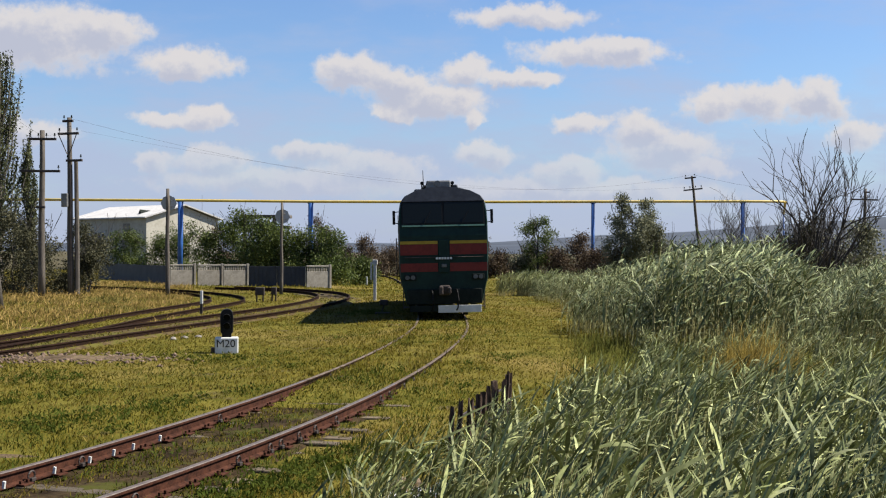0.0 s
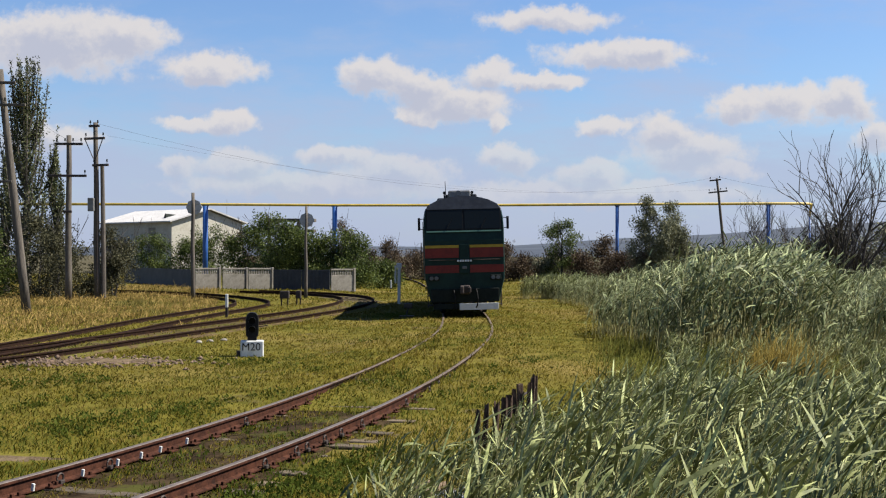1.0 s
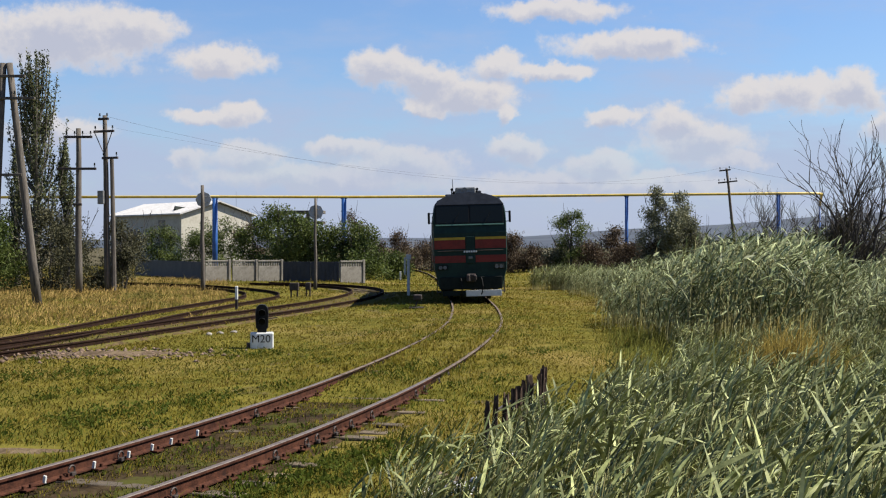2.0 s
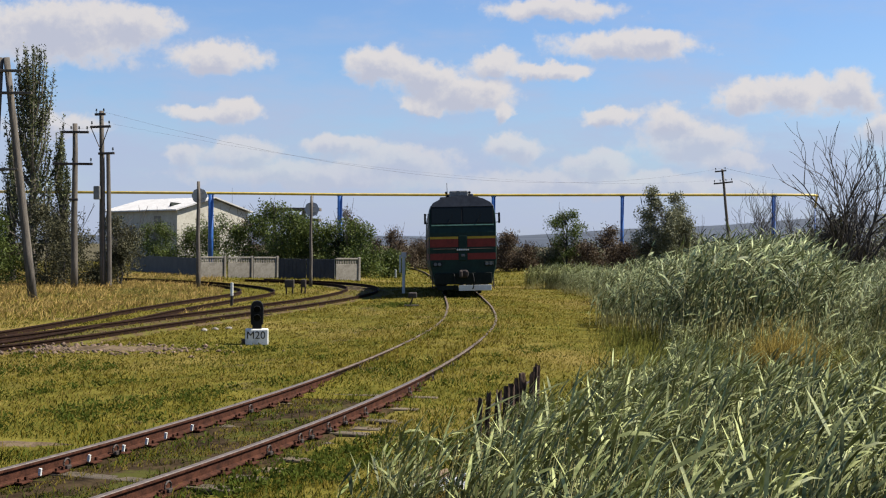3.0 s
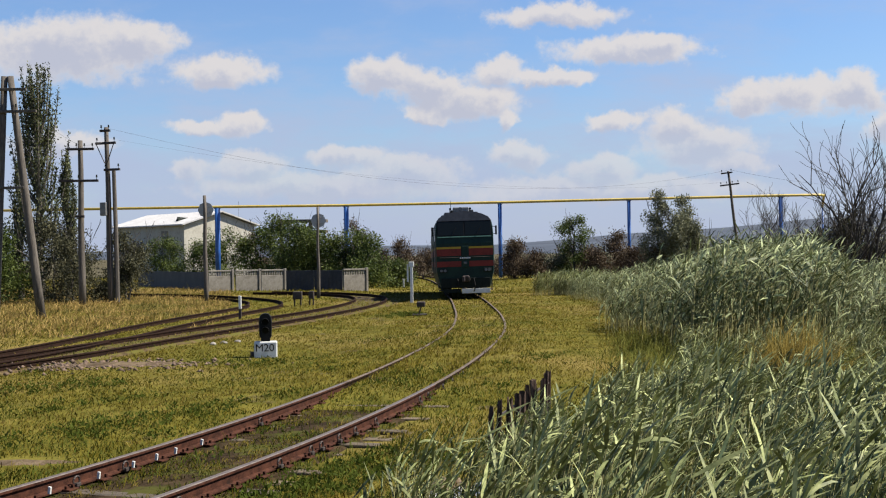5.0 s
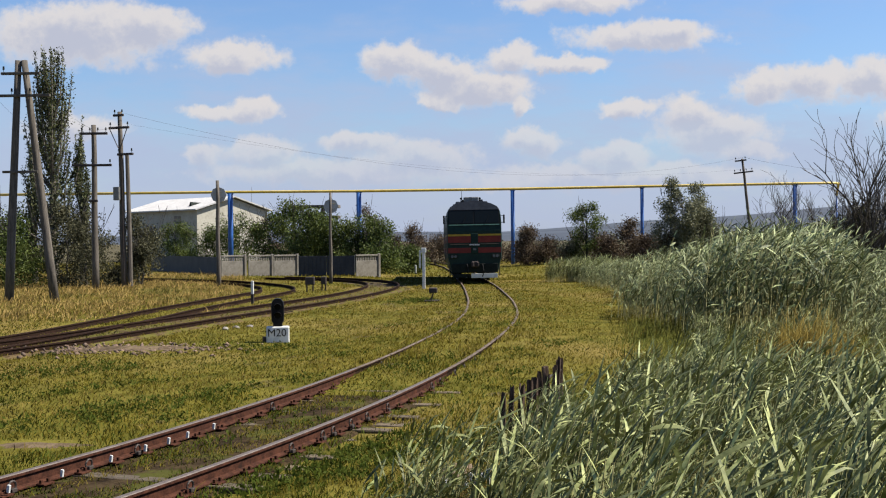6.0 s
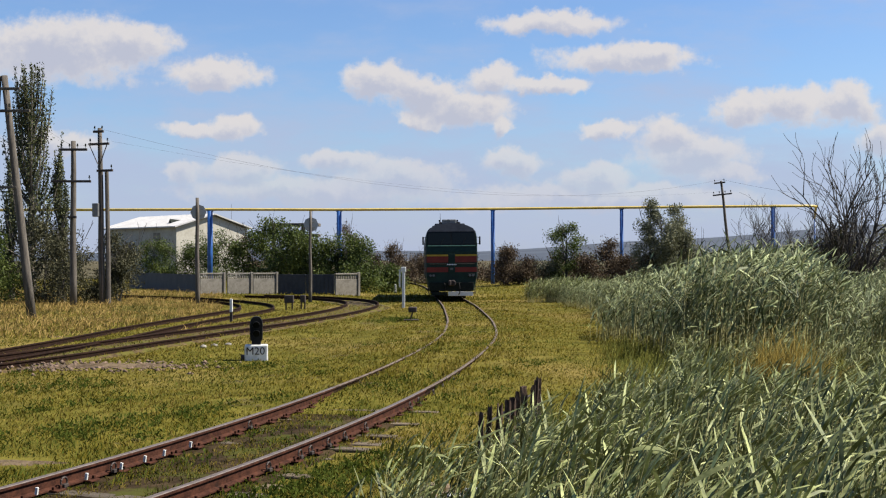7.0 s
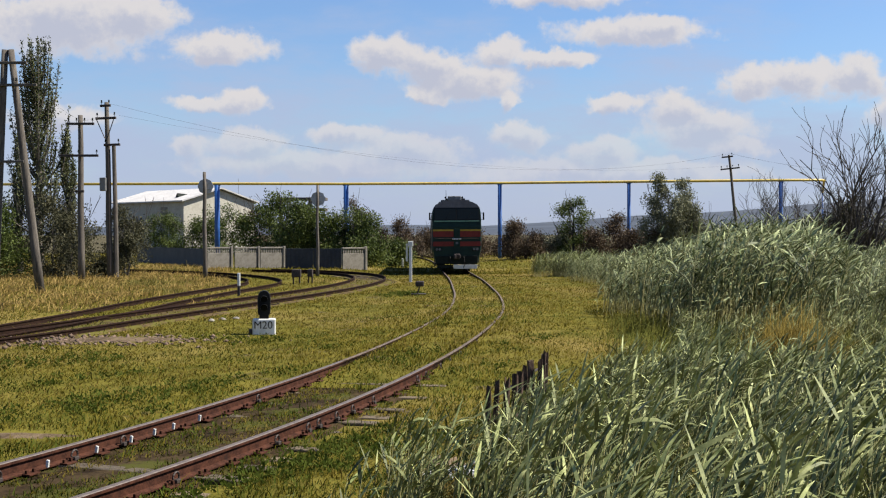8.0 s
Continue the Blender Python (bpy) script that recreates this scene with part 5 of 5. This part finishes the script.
def vegetation():
    poplar_tree("tall narrow poplar with dark green leaves behind the poles", -24.4, 66.0, 13.7, 11, 58, 2.0)
    poplar_tree("shorter poplar stem with dark green leaves", -22.9, 66.6, 8.5, 12, 18, 0.75)
    poplar_tree("short thin poplar with dark green leaves behind the poles", -25.9, 67.0, 8.6, 13, 16, 0.6)
    round_ = lambda w: (lambda t: w * (0.55 + 0.9 * t) * math.sqrt(max(0.0, 1.02 - t)) * 1.15)
    low = lambda w: (lambda t: 1.3 * w * math.sqrt(max(0.02, 1.0 - t * t)))
    for i, (x, y, h, w, leaf, n, size, lab) in enumerate((
        (-22.3, 62.5, 4.2, 1.9, DUSTY, 150, 0.14, "dusty olive-brown shrub under the utility poles"),
        (-20.6, 60.5, 3.4, 1.5, DUSTY, 120, 0.13, "dusty olive-brown shrub under the utility poles"),
        (-18.6, 63.5, 3.7, 1.5, DUSTY, 130, 0.13, "dusty olive-brown shrub under the utility poles"),
        (-17.9, 61.8, 2.4, 1.1, DUSTY, 80, 0.13, "low dusty shrub beside a pole"),
        (-24.8, 61.0, 3.6, 1.8, SHRUB, 130, 0.15, "dark green shrub at the edge of the poplars"),
        (-27.5, 64.0, 4.4, 2.3, SHRUB, 150, 0.16, "dark green shrub at the edge of the poplars"),
    )):
        build_tree("shrub", lab, "shrub", x, y, h, 0.08, leaf, 30 + i, low(w), n, size, 5)
    for i, (x, y, h, w, leaf, n, lab) in enumerate((
        (-30.4, 117.0, 4.0, 2.4, SHRUB, 110, "green shrub in front of the farm building"),
        (-27.0, 116.0, 3.4, 2.4, SHRUB, 110, "green shrub in front of the farm building"),
        (-23.5, 115.5, 5.0, 2.3, SHRUB, 110, "green shrub behind the concrete fence"),
        (-20.3, 114.5, 4.8, 2.3, RUSSET, 60, "thin olive-brown shrub behind the concrete fence"),
        (-16.6, 96.0, 4.7, 1.9, SHRUB, 100, "green shrub behind the concrete fence"),
        (-14.4, 93.0, 5.6, 1.6, SHRUB, 90, "tall green shrub around a concrete frame"),
        (-12.6, 88.0, 4.4, 2.2, SHRUB, 150, "dense dark green tree behind the gate"),
        (-10.6, 87.0, 4.2, 2.0, SHRUB, 140, "dense dark green tree behind the gate"),
        (-8.6, 87.0, 3.5, 1.5, SHRUB, 120, "green tree at the end of the fence"),
        (-7.0, 86.0, 4.1, 1.6, SHRUB, 100, "green tree at the end of the fence"),
        (-10.3, 115.0, 6.2, 1.7, RUSSET, 50, "thin brownish tree behind the fence"),
        (-6.0, 84.0, 1.7, 1.5, SHRUB, 70, "low weedy shrub beside the fence end"),
        (-4.6, 88.0, 1.4, 1.2, SHRUB, 60, "low weedy shrub beside the fence end"),
        (-6.0, 121.0, 4.0, 1.5, RUSSET, 50, "thin leafless shrub beyond the track"),
        (-3.6, 122.0, 2.6, 1.8, RUSSET, 60, "brown shrub beyond the track"),
        (-1.0, 124.0, 3.2, 1.6, RUSSET, 50, "brown shrub beyond the track"),
        (2.0, 128.0, 2.8, 1.8, RUSSET, 50, "brown shrub beyond the track"),
        (5.6, 106.0, 3.3, 1.3, RUSSET, 90, "russet brown shrub beside the pipeline"),
        (7.0, 104.0, 1.9, 1.2, RUSSET, 70, "russet brown shrub beside the pipeline"),
        (9.2, 106.0, 2.0, 1.2, OLIVE, 60, "low grey-green shrub beyond the reeds"),
        (13.0, 104.0, 2.4, 1.5, RUSSET, 90, "russet brown shrub beyond the reeds"),
        (14.8, 106.0, 3.9, 1.5, RUSSET, 90, "tall brownish shrub beyond the reeds"),
        (16.8, 103.0, 2.4, 1.5, RUSSET, 80, "russet brown shrub beyond the reeds"),
        (18.6, 101.0, 2.9, 1.6, RUSSET, 80, "russet brown shrub beyond the reeds"),
        (21.2, 101.0, 3.2, 1.6, RUSSET, 80, "russet brown shrub beyond the reeds"),
        (24.5, 99.0, 2.0, 1.5, RUSSET, 60, "brown thorny shrub beyond the reeds"),
        (27.5, 98.0, 2.4, 1.6, RUSSET, 60, "brown thorny shrub beyond the reeds"),
        (30.5, 97.0, 2.4, 1.6, RUSSET, 60, "brown thorny shrub beyond the reeds"),
        (20.0, 63.0, 3.0, 1.2, DUSTY, 110, "dark undergrowth at the foot of the bare tree"),
        (22.2, 63.0, 3.6, 1.5, DUSTY, 130, "dark undergrowth at the foot of the bare tree"),
        (25.0, 64.0, 3.8, 1.8, OLIVE, 110, "brown undergrowth beside the bare tree"),
    )):
        build_tree("shrub", lab, "shrub", x, y, h, 0.07, leaf, 60 + i, low(w), n, 0.19, 5)
    hedge = random.Random(17)
    for k in range(26):
        x = -8 + 2.1 * k + hedge.uniform(-0.7, 0.7)
        build_tree("shrub", "low brown thicket along the far edge of the meadow", "shrub", x, hedge.uniform(112, 124), hedge.uniform(1.3, 2.6), 0.05, hedge.choice((RUSSET, RUSSET, OLIVE)), 300 + k, low(hedge.uniform(1.1, 1.7)), 46, 0.2, 3)
    build_tree("tree", "small rounded green tree beyond the reeds", "tree", 11.0, 105.0, 5.5, 0.16, SHRUB, 101, lambda t: (2.2 if t > 0.5 else 1.5) * math.sqrt(max(0.03, 1.02 - t)) * 1.25, 130, 0.17, 7)
    for x, y, h, w, seed, n in ((18.0, 100.5, 7.5, 1.5, 102, 130), (20.3, 100.0, 7.0, 1.3, 103, 110), (19.3, 99.0, 5.6, 2.0, 104, 150), (21.2, 99.5, 4.6, 1.8, 105, 120)):
        build_tree("tree", "grey-green willow in a thicket beyond the reeds", "tree", x, y, h, 0.15, OLIVE, seed, (lambda w: lambda t: w * (0.75 + 0.5 * min(1.0, 2.2 * t)) * math.sqrt(max(0.06, 1.03 - t)))(w), n, 0.18, 7)
    bare_tree(21.9, 61.5, 7, 6.8, 12, 0.46, 0.12)
    bare_tree(25.5, 96.5, 9, 6.0, 4, 0.4, 0.06)
    bare_tree(28.5, 96.0, 10, 6.2, 5, 0.4, 0.06)


# ---- grass and reeds ----
def meadow():
    r = np.random.default_rng(21)

    def scatter(n, near, far, half):
        y = near * (far / near) ** r.uniform(0, 1, n)
        x = r.uniform(-1, 1, n) * (half * y + 2.0)
        return x, y

    def patch(x, y, sc, seed):
        return np.sin(x * sc + seed) * np.cos(y * sc * 0.8 - seed) + 0.6 * np.sin(x * sc * 2.3 - y * sc * 1.7 + seed * 2)

    for name, mat, n, tall, label, keep in (
        ("grass", GRASS, 330000, 0.050, "short olive green meadow grass", lambda p, y: (np.abs(p) < 1.5) & (r.uniform(0, 1, len(p)) < np.interp(y, [8, 22], [0.36, 1.0]))),
        ("weeds", WEED, 150000, 0.058, "low bright green weeds in the meadow", lambda p, y: p > np.interp(y, [9, 16, 24, 40], [-0.6, -0.2, 0.5, 1.0])),
        ("dry_grass", STRAW, 90000, 0.062, "dry straw-coloured grass stems", lambda p, y: p < np.interp(y, [9, 18, 26, 45], [-0.8, -0.4, 0.1, 0.8])),
    ):
        x, y = scatter(n, 7.0, 75.0, 0.44)
        p = 0.8 * patch(x, y, 0.55, 1.0) + 0.8 * patch(x, y, 2.1, 3.0)
        ok = keep(p, y) & (r.uniform(0, 1, n) < 0.94)
        gap = line_gap(x, y, LINE_A)
        gap_b = line_gap(x, y, LINE_B)
        ok &= (gap_b > 0.92) | (r.uniform(0, 1, n) < np.where(np.abs(gap_b - 0.8) < 0.14, 0.08, 0.45))
        ok &= ((x + 5.1) / 0.75) ** 2 + ((y - 13.1) / 0.4) ** 2 > r.uniform(0.3, 1.3, n)
        ok &= ((x - 0.05) / 0.75) ** 2 + ((y - 10.75) / 0.6) ** 2 > r.uniform(0.3, 1.3, n)
        ok &= ((x + 7.4) / 1.7) ** 2 + ((y - 24.6) / 0.8) ** 2 > r.uniform(0.5, 1.3, n)
        ok &= ~((gap < 1.5) & (y < 17) & (patch(x, y, 3.0, 5.0) < -0.45))
        x, y, gap = x[ok], y[ok], gap[ok]
        tall_now = tall * r.lognormal(0, 0.35, len(x)) * np.clip(0.85 + y / 100, 0.85, 1.25) * np.where(gap < 1.2, 0.8, 1.0) * np.where((np.abs(gap - 0.8) < 0.14) & (y < 17), 0.4, 1.0) * np.where((np.abs(gap - 0.8) < 0.45) & (y > 18), np.interp(y, [18, 21, 30, 36, 60], [1.0, 2.0, 2.0, 1.35, 1.35]), 1.0)
        bed = np.where((gap < 1.15) & (y < 18) | (gap_b[ok] < 1.0) & (y < 57), -0.03, -1.0)
        v, f = blades(r, np.column_stack([x, y]), np.maximum(land(x, y) - 0.01, bed), tall_now * np.interp(y, [12, 24], [1.0, 0.75]), 0.005 + 0.00058 * y, 0.85, (0.25, 0.0))
        tagged(new(name, upright_normals(soup(name, v, f, mat), v, r, 0.28)), label, "grass", kind="stuff")
    # tufts between the near rails
    n = 26000
    s = r.integers(0, len(LINE_A), n)
    pts = np.array([tuple(p) for p in LINE_A])
    x, y = pts[s, 0] + r.uniform(-1.6, 1.6, n), pts[s, 1] + r.normal(0, 0.4, n)
    ok = (y > 7.5) & (y < 19) & (patch(x, y, 2.2, 4.0) > -0.75) & (np.abs(line_gap(x, y, LINE_A) - 0.795) > 0.12)
    x, y = x[ok], y[ok]
    v, f = blades(r, np.column_stack([x, y]), np.full(len(x), -0.035), 0.075 * r.lognormal(0, 0.4, len(x)), 0.009, 0.55, (0.2, 0))
    tagged(new("weeds", upright_normals(soup("weeds", v, f, WEED), v, r, 0.3)), "low green weeds growing between the rails", "grass", kind="stuff")
    # broad-leaved weeds in loose patches on both sides of the near rails
    x, y = scatter(9000, 8.5, 26.0, 0.42)
    ok = (patch(x, y, 0.9, 2.0) + 0.5 * patch(x, y, 2.7, 6.0) > 0.05 + 0.03 * y) & (np.abs(line_gap(x, y, LINE_A) - 0.795) > 0.14) & (x < 1.2 + 0.06 * y)
    x, y = np.append(x[ok], r.normal(-1.9, 0.45, 110)), np.append(y[ok], r.normal(42.6, 0.8, 110))
    v, f = leaf_cloud(r, np.column_stack([x, y, land(x, y) + 0.035]), (0.055, 0.055, 0.028), 12, 0.060, 0.42, 0.9)
    tagged(new("weeds", soup("weeds", v, f, WEED)), "patches of leafy green weeds in the grass", "weeds", kind="stuff")
    # taller straw along the far side of the sidings
    n = 52000
    x, y = r.uniform(-34, -8.5, n), r.uniform(33, 82, n)
    ok = (line_gap(x, y, LINE_C) > 1.3) & (line_gap(x, y, LINE_B) > 1.4) & (x < -y * 0.20)
    x, y = x[ok], y[ok]
    v, f = blades(r, np.column_stack([x, y]), land(x, y) - 0.02, 0.15 * r.lognormal(0, 0.4, len(x)), 0.026, 0.7, (0.25, 0))
    tagged(new("dry_grass", upright_normals(soup("dry_grass", v, f, GOLD), v, r, 0.3)), "tall yellow dry grass beyond the sidings", "grass", kind="stuff")
    # far meadow
    n = 60000
    x, y = r.uniform(-55, 55, n), r.uniform(68, 135, n)
    v, f = blades(r, np.column_stack([x, y]), land(x, y), 0.10 * r.lognormal(0, 0.35, n), 0.055, 0.7, (0.1, 0))
    tagged(new("grass", upright_normals(soup("grass", v, f, GRASS), v, r, 0.5)), "rough grass of the far meadow", "grass", kind="stuff")
    # taller meadow grass in front of the reeds
    n = 34000
    x, y = r.uniform(1.0, 13, n), r.uniform(12, 30, n)
    ok = x > 1.1 + 0.105 * y + r.normal(0, 0.4, n)
    x, y = x[ok], y[ok]
    v, f = blades(r, np.column_stack([x, y]), land(x, y), 0.22 * r.lognormal(0, 0.45, len(x)), 0.014, 0.6, (0.25, 0))
    tagged(new("tall_grass", upright_normals(soup("tall_grass", v, f, TALLGRASS), v, r, 0.5)), "knee-high olive grass at the foot of the reeds", "grass", kind="stuff")
    # pale dead stems at the trodden end of the near bank
    n = 1500
    x, y = r.normal(0.15, 0.45, n), r.normal(9.5, 0.55, n)
    v, f = blades(r, np.column_stack([x, y]), land(x, y), 0.22 * r.lognormal(0, 0.45, n), 0.008, 0.9, (0.3, 0))
    tagged(new("dry_grass", upright_normals(soup("dry_grass", v, f, STRAW), v, r, 0.5)), "pale dead stems at the end of the reed bank", "grass", kind="stuff")
    # straw among the reeds
    n = 3000
    x, y = r.normal(5.6, 0.24, n), r.normal(18.8, 0.6, n)
    ok = x > 1.0 + 0.06 * y
    x, y = x[ok], y[ok]
    v, f = blades(r, np.column_stack([x, y]), land(x, y), 0.66 * r.lognormal(0, 0.3, len(x)), 0.014, 0.3, (0.15, 0))
    tagged(new("dry_grass", upright_normals(soup("dry_grass", v, f, STRAW), v, r, 0.5)), "knee-high dry grass between the reed beds", "grass", kind="stuff")


def reed_plants(r, xy, tall, wind, leaves, leaf_len, leaf_wide, steep=1.0):
    """Reeds: a bent stalk with long drooping leaves trailing with the wind. Returns stalk and leaf arrays."""
    sv, sf, lv, lf = [], [], [], []
    for (x, y), h in zip(xy, tall):
        bend = np.array([wind * r.uniform(0.5, 1.5), r.normal(0, 0.10)]) * 0.35
        def on(t):
            return np.array([x + bend[0] * h * t * t, y + bend[1] * h * t * t, h * t * (1 - 0.08 * t)])
        side = np.array([0.0080, 0.003, 0.0]) * (1.0 if h < 2 else 1.5)
        i = len(sv)
        ts = (0.0, 0.5, 1.0)
        for t in ts:
            sv += [on(t) - side * (1 - 0.6 * t), on(t) + side * (1 - 0.6 * t), on(t) + np.array([0, 0.006, 0])]
        for k in range(2):
            a = i + 3 * k
            sf += [[a, a + 1, a + 4, a + 3], [a + 1, a + 2, a + 5, a + 4], [a + 2, a, a + 3, a + 5]]
        for k in range(leaves):
            t = 0.22 + 0.78 * (k + r.uniform(0, 1)) / leaves
            p = on(t)
            a = r.normal(0.0, 0.7) if r.uniform() < 0.72 else r.uniform(0, 6.28)
            flat = np.array([math.cos(a), math.sin(a), 0.0])
            ln = leaf_len * r.uniform(0.65, 1.25)
            rise, fall = steep * r.uniform(0.3, 1.9) * (1.45 - 0.75 * t), r.uniform(-0.1, 0.45)
            w = leaf_wide * r.uniform(0.5, 1.5)
            across = np.cross(flat, [0, 0, 1.0]) * 0.5 * w
            tilt = np.array([0, 0, r.uniform(-0.5, 0.5) * w])
            pts = [p + (flat * ln * s + np.array([0, 0, ln * (rise * s - (fall + rise * 0.18) * s * s)])) / (1 + 0.35 * rise) for s in (0.0, 0.33, 0.68, 1.0)]
            j = len(lv)
            for q, g in zip(pts[:3], (0.4, 1.0, 0.7)):
                lv += [q - (across + tilt) * g, q + (across + tilt) * g]
            lv += [pts[3] - across * 0.04, pts[3] + across * 0.04]
            for m in range(3):
                lf.append([j + 2 * m, j + 2 * m + 1, j + 2 * m + 3, j + 2 * m + 2])
    return sv, sf, lv, lf


def reed_clump(seed, n, radius, tall, wind, leaves=9, leaf_len=0.40, leaf_wide=0.030, mat=None, steep=1.0):
    r = np.random.default_rng(seed)
    xy = r.normal(0, radius, (n, 2))
    return [soup(nm, v, f, m) for nm, v, f, m in zip(("stalk", "foliage"), *(lambda q: ((q[0], q[2]), (q[1], q[3])))(reed_plants(r, xy, tall * r.uniform(0.72, 1.08, n), wind, leaves, leaf_len, leaf_wide, steep)), (STALK, mat or REED))]


SWAYING = []


def reeds():
    r = np.random.default_rng(5)
    kinds = [reed_clump(200 + k, 16, 0.20, 1.5, 0.38, 11, 0.39, 0.025, None, 1.45) for k in range(6)]

    def plant(meshes, x, y, turn, size, label, amount, name="reed_clump", stretch=1.0):
        c = thing(name, label, "reeds", pose(x, y, float(land(np.array(x), np.array(y))) - 0.03, 0, 0, turn), group="reed clumps")
        c.scale = (size, size, size * stretch)
        for nm, me in zip(("stalk", "foliage"), meshes):
            tagged(part(nm, me, None, c), kind="stuff")
        SWAYING.append((c, x, y, turn, amount))

    # bank close to the camera
    spots = []
    while len(spots) < 175:
        y = r.uniform(5.2, 15.5)
        x = r.uniform(-0.6, 8.5)
        edge = -0.35 + 0.085 * max(0.0, y - 10.0) * 2 + 0.25 * math.sin(y * 2.1)
        if y < 8.0:
            edge = 0.10 + 0.1 * (8 - y)
        if x > edge and x < 0.45 * y + 0.8 and not (x < 1.75 and 11.6 < y < 17.0) and not (x < 0.42 and 9.7 < y < 11.7) and all((x - a) ** 2 + (y - b) ** 2 > 0.15 for a, b in spots):
            spots.append((x, y))
    for x, y in spots:
        top = 1.62 - 0.048 * y - 0.30 * max(0.0, 1.0 - x * 0.6) * (y > 8)
        if y < 7.5:
            top = min(top, 1.15)
        plant(kinds[r.integers(6)], x, y, float(r.uniform(-25, 25)), max(0.36, top / 1.5) * float(r.uniform(0.66, 1.2)), "green common reed clump bent by the wind", 2.2)
    sparse = [reed_clump(240 + k, 3, 0.16, 1.0, 0.4) for k in range(3)]
    for x, y, s in ((-0.72, 8.6, 0.75), (-0.35, 9.0, 0.6), (-0.95, 8.0, 0.55), (-1.35, 8.3, 0.45), (0.55, 12.4, 0.75), (0.85, 12.8, 0.7), (1.15, 13.2, 0.8), (1.55, 14.2, 0.8), (0.20, 11.9, 0.45)):
        plant(sparse[r.integers(3)], x, y, float(r.uniform(-25, 25)), s, "thin green reed shoots standing apart", 2.4)
    # scattered clumps between the two beds
    for k in range(84):
        y = float(r.uniform(14.5, 25.0))
        x = float(r.uniform(0.19 * y, 0.43 * y))
        if abs(x - 5.3) > 0.9 or abs(y - 17.8) > 2.4:
            plant(kinds[r.integers(6)], x, y, float(r.uniform(-25, 25)), float(r.uniform(0.30, 0.62)), "green common reed clump bent by the wind", 2.0)
    # large bed behind: an upright front, a crest that rises and falls
    far = [reed_clump(300 + k, 26, 0.42, 2.6, 0.42, 12, 0.46, 0.036, REED_FAR, 1.2) for k in range(5)]
    spots = []
    while len(spots) < 290:
        y = 25.5 * (52.0 / 25.5) ** (r.uniform(0, 1) ** 1.2)
        x = r.uniform(3.5, 24.0)
        edge = np.interp(y, [25, 29, 33, 45, 52], [5.5, 5.0, 4.9, 6.1, 6.4]) + 0.35 * math.sin(y * 0.9)
        if x > edge and x < 0.42 * y + 1.5 and all((x - a) ** 2 + (y - b) ** 2 > 0.55 for a, b in spots):
            spots.append((x, y))
    for x, y in spots:
        crest = np.interp(x / y, [0.11, 0.14, 0.18, 0.22, 0.285, 0.32, 0.345, 0.38, 0.42], [1.2, 1.4, 1.65, 2.1, 2.55, 2.0, 1.4, 1.65, 1.9])
        plant(far[r.integers(5)], x, y, float(r.uniform(-25, 25)), float(crest) / 2.3 * float(r.uniform(0.72, 1.12)), "blue-green reed bed swaying in the wind", 1.3, "reed_bed")
    # a rounded clump standing forward of the bed
    for k in range(30):
        plant(kinds[r.integers(6)], float(r.normal(6.0, 0.7)), float(r.normal(63.0, 0.8)), float(r.uniform(-25, 25)), float(r.uniform(0.75, 1.0)), "low green reeds in a rounded clump", 1.0, "reed_bed")
    # low end of the bed, farther down the line
    for k in range(62):
        y = float(r.uniform(52, 74))
        x = float(np.interp(y, [52, 60, 66, 74], [6.2, 6.0, 5.3, 6.4]) + abs(r.normal(0, 2.6)))
        plant(far[r.integers(5)], x, y, float(r.uniform(-25, 25)), float(r.uniform(0.36, 0.52)), "low blue-green reeds at the end of the bed", 1.0, "reed_bed")


ballast("ballast_siding", "brown ballast with grass tufts under the siding", [p for p in LINE_B if p.y < 57], 0.98, DRYBALLAST)
ballast("ballast_near", "dark soil and old ballast between overgrown rails", [p for p in LINE_A if p.y < 17.5], 1.0, BALLAST)
build_track("track_near", "overgrown rusty railway track with wooden sleepers in grass", LINE_A, 5, 30, (6, 24))
build_track("track_siding", "rusty siding curving through dry grass", LINE_B, 16, 72, (0, 0), SHADERUST, 0.05)
build_track("track_branch", "second rusty siding curving away", LINE_C, 23, 74, (0, 0), SHADERUST, 0.085)
anchor_glints()
poles()
wires()
gas_pipe()
fences()
building()
lineside()
old_fence()
rubbish()
vegetation()
meadow()
reeds()


def motions():
    rows, turns = loco_rows()
    walk(LOCO, rows)
    for w, place in WHEELS:
        walk(w, [(t, pose(*place, a, 0, 0)) for t, a in turns])
    # reeds sway in gusts that run across the bank
    for ob, x, y, turn, amount in SWAYING:
        z, size = ob.location.z, ob.scale[0]
        keys = []
        for k in range(17):
            t = 0.5 * k
            gust = 0.6 + 0.4 * math.sin(0.9 * t - 0.25 * x - 0.1 * y)
            a = amount * gust * math.sin(2.6 * t - 0.9 * x - 0.5 * y)
            b = 0.5 * amount * math.sin(2.1 * t + 1.3 * x + 0.8 * y)
            keys.append((t, Matrix.Translation((x, y, z)) @ pose(0, 0, 0, b, a) @ pose(0, 0, 0, 0, 0, turn)))
        walk(ob, keys)


motions()
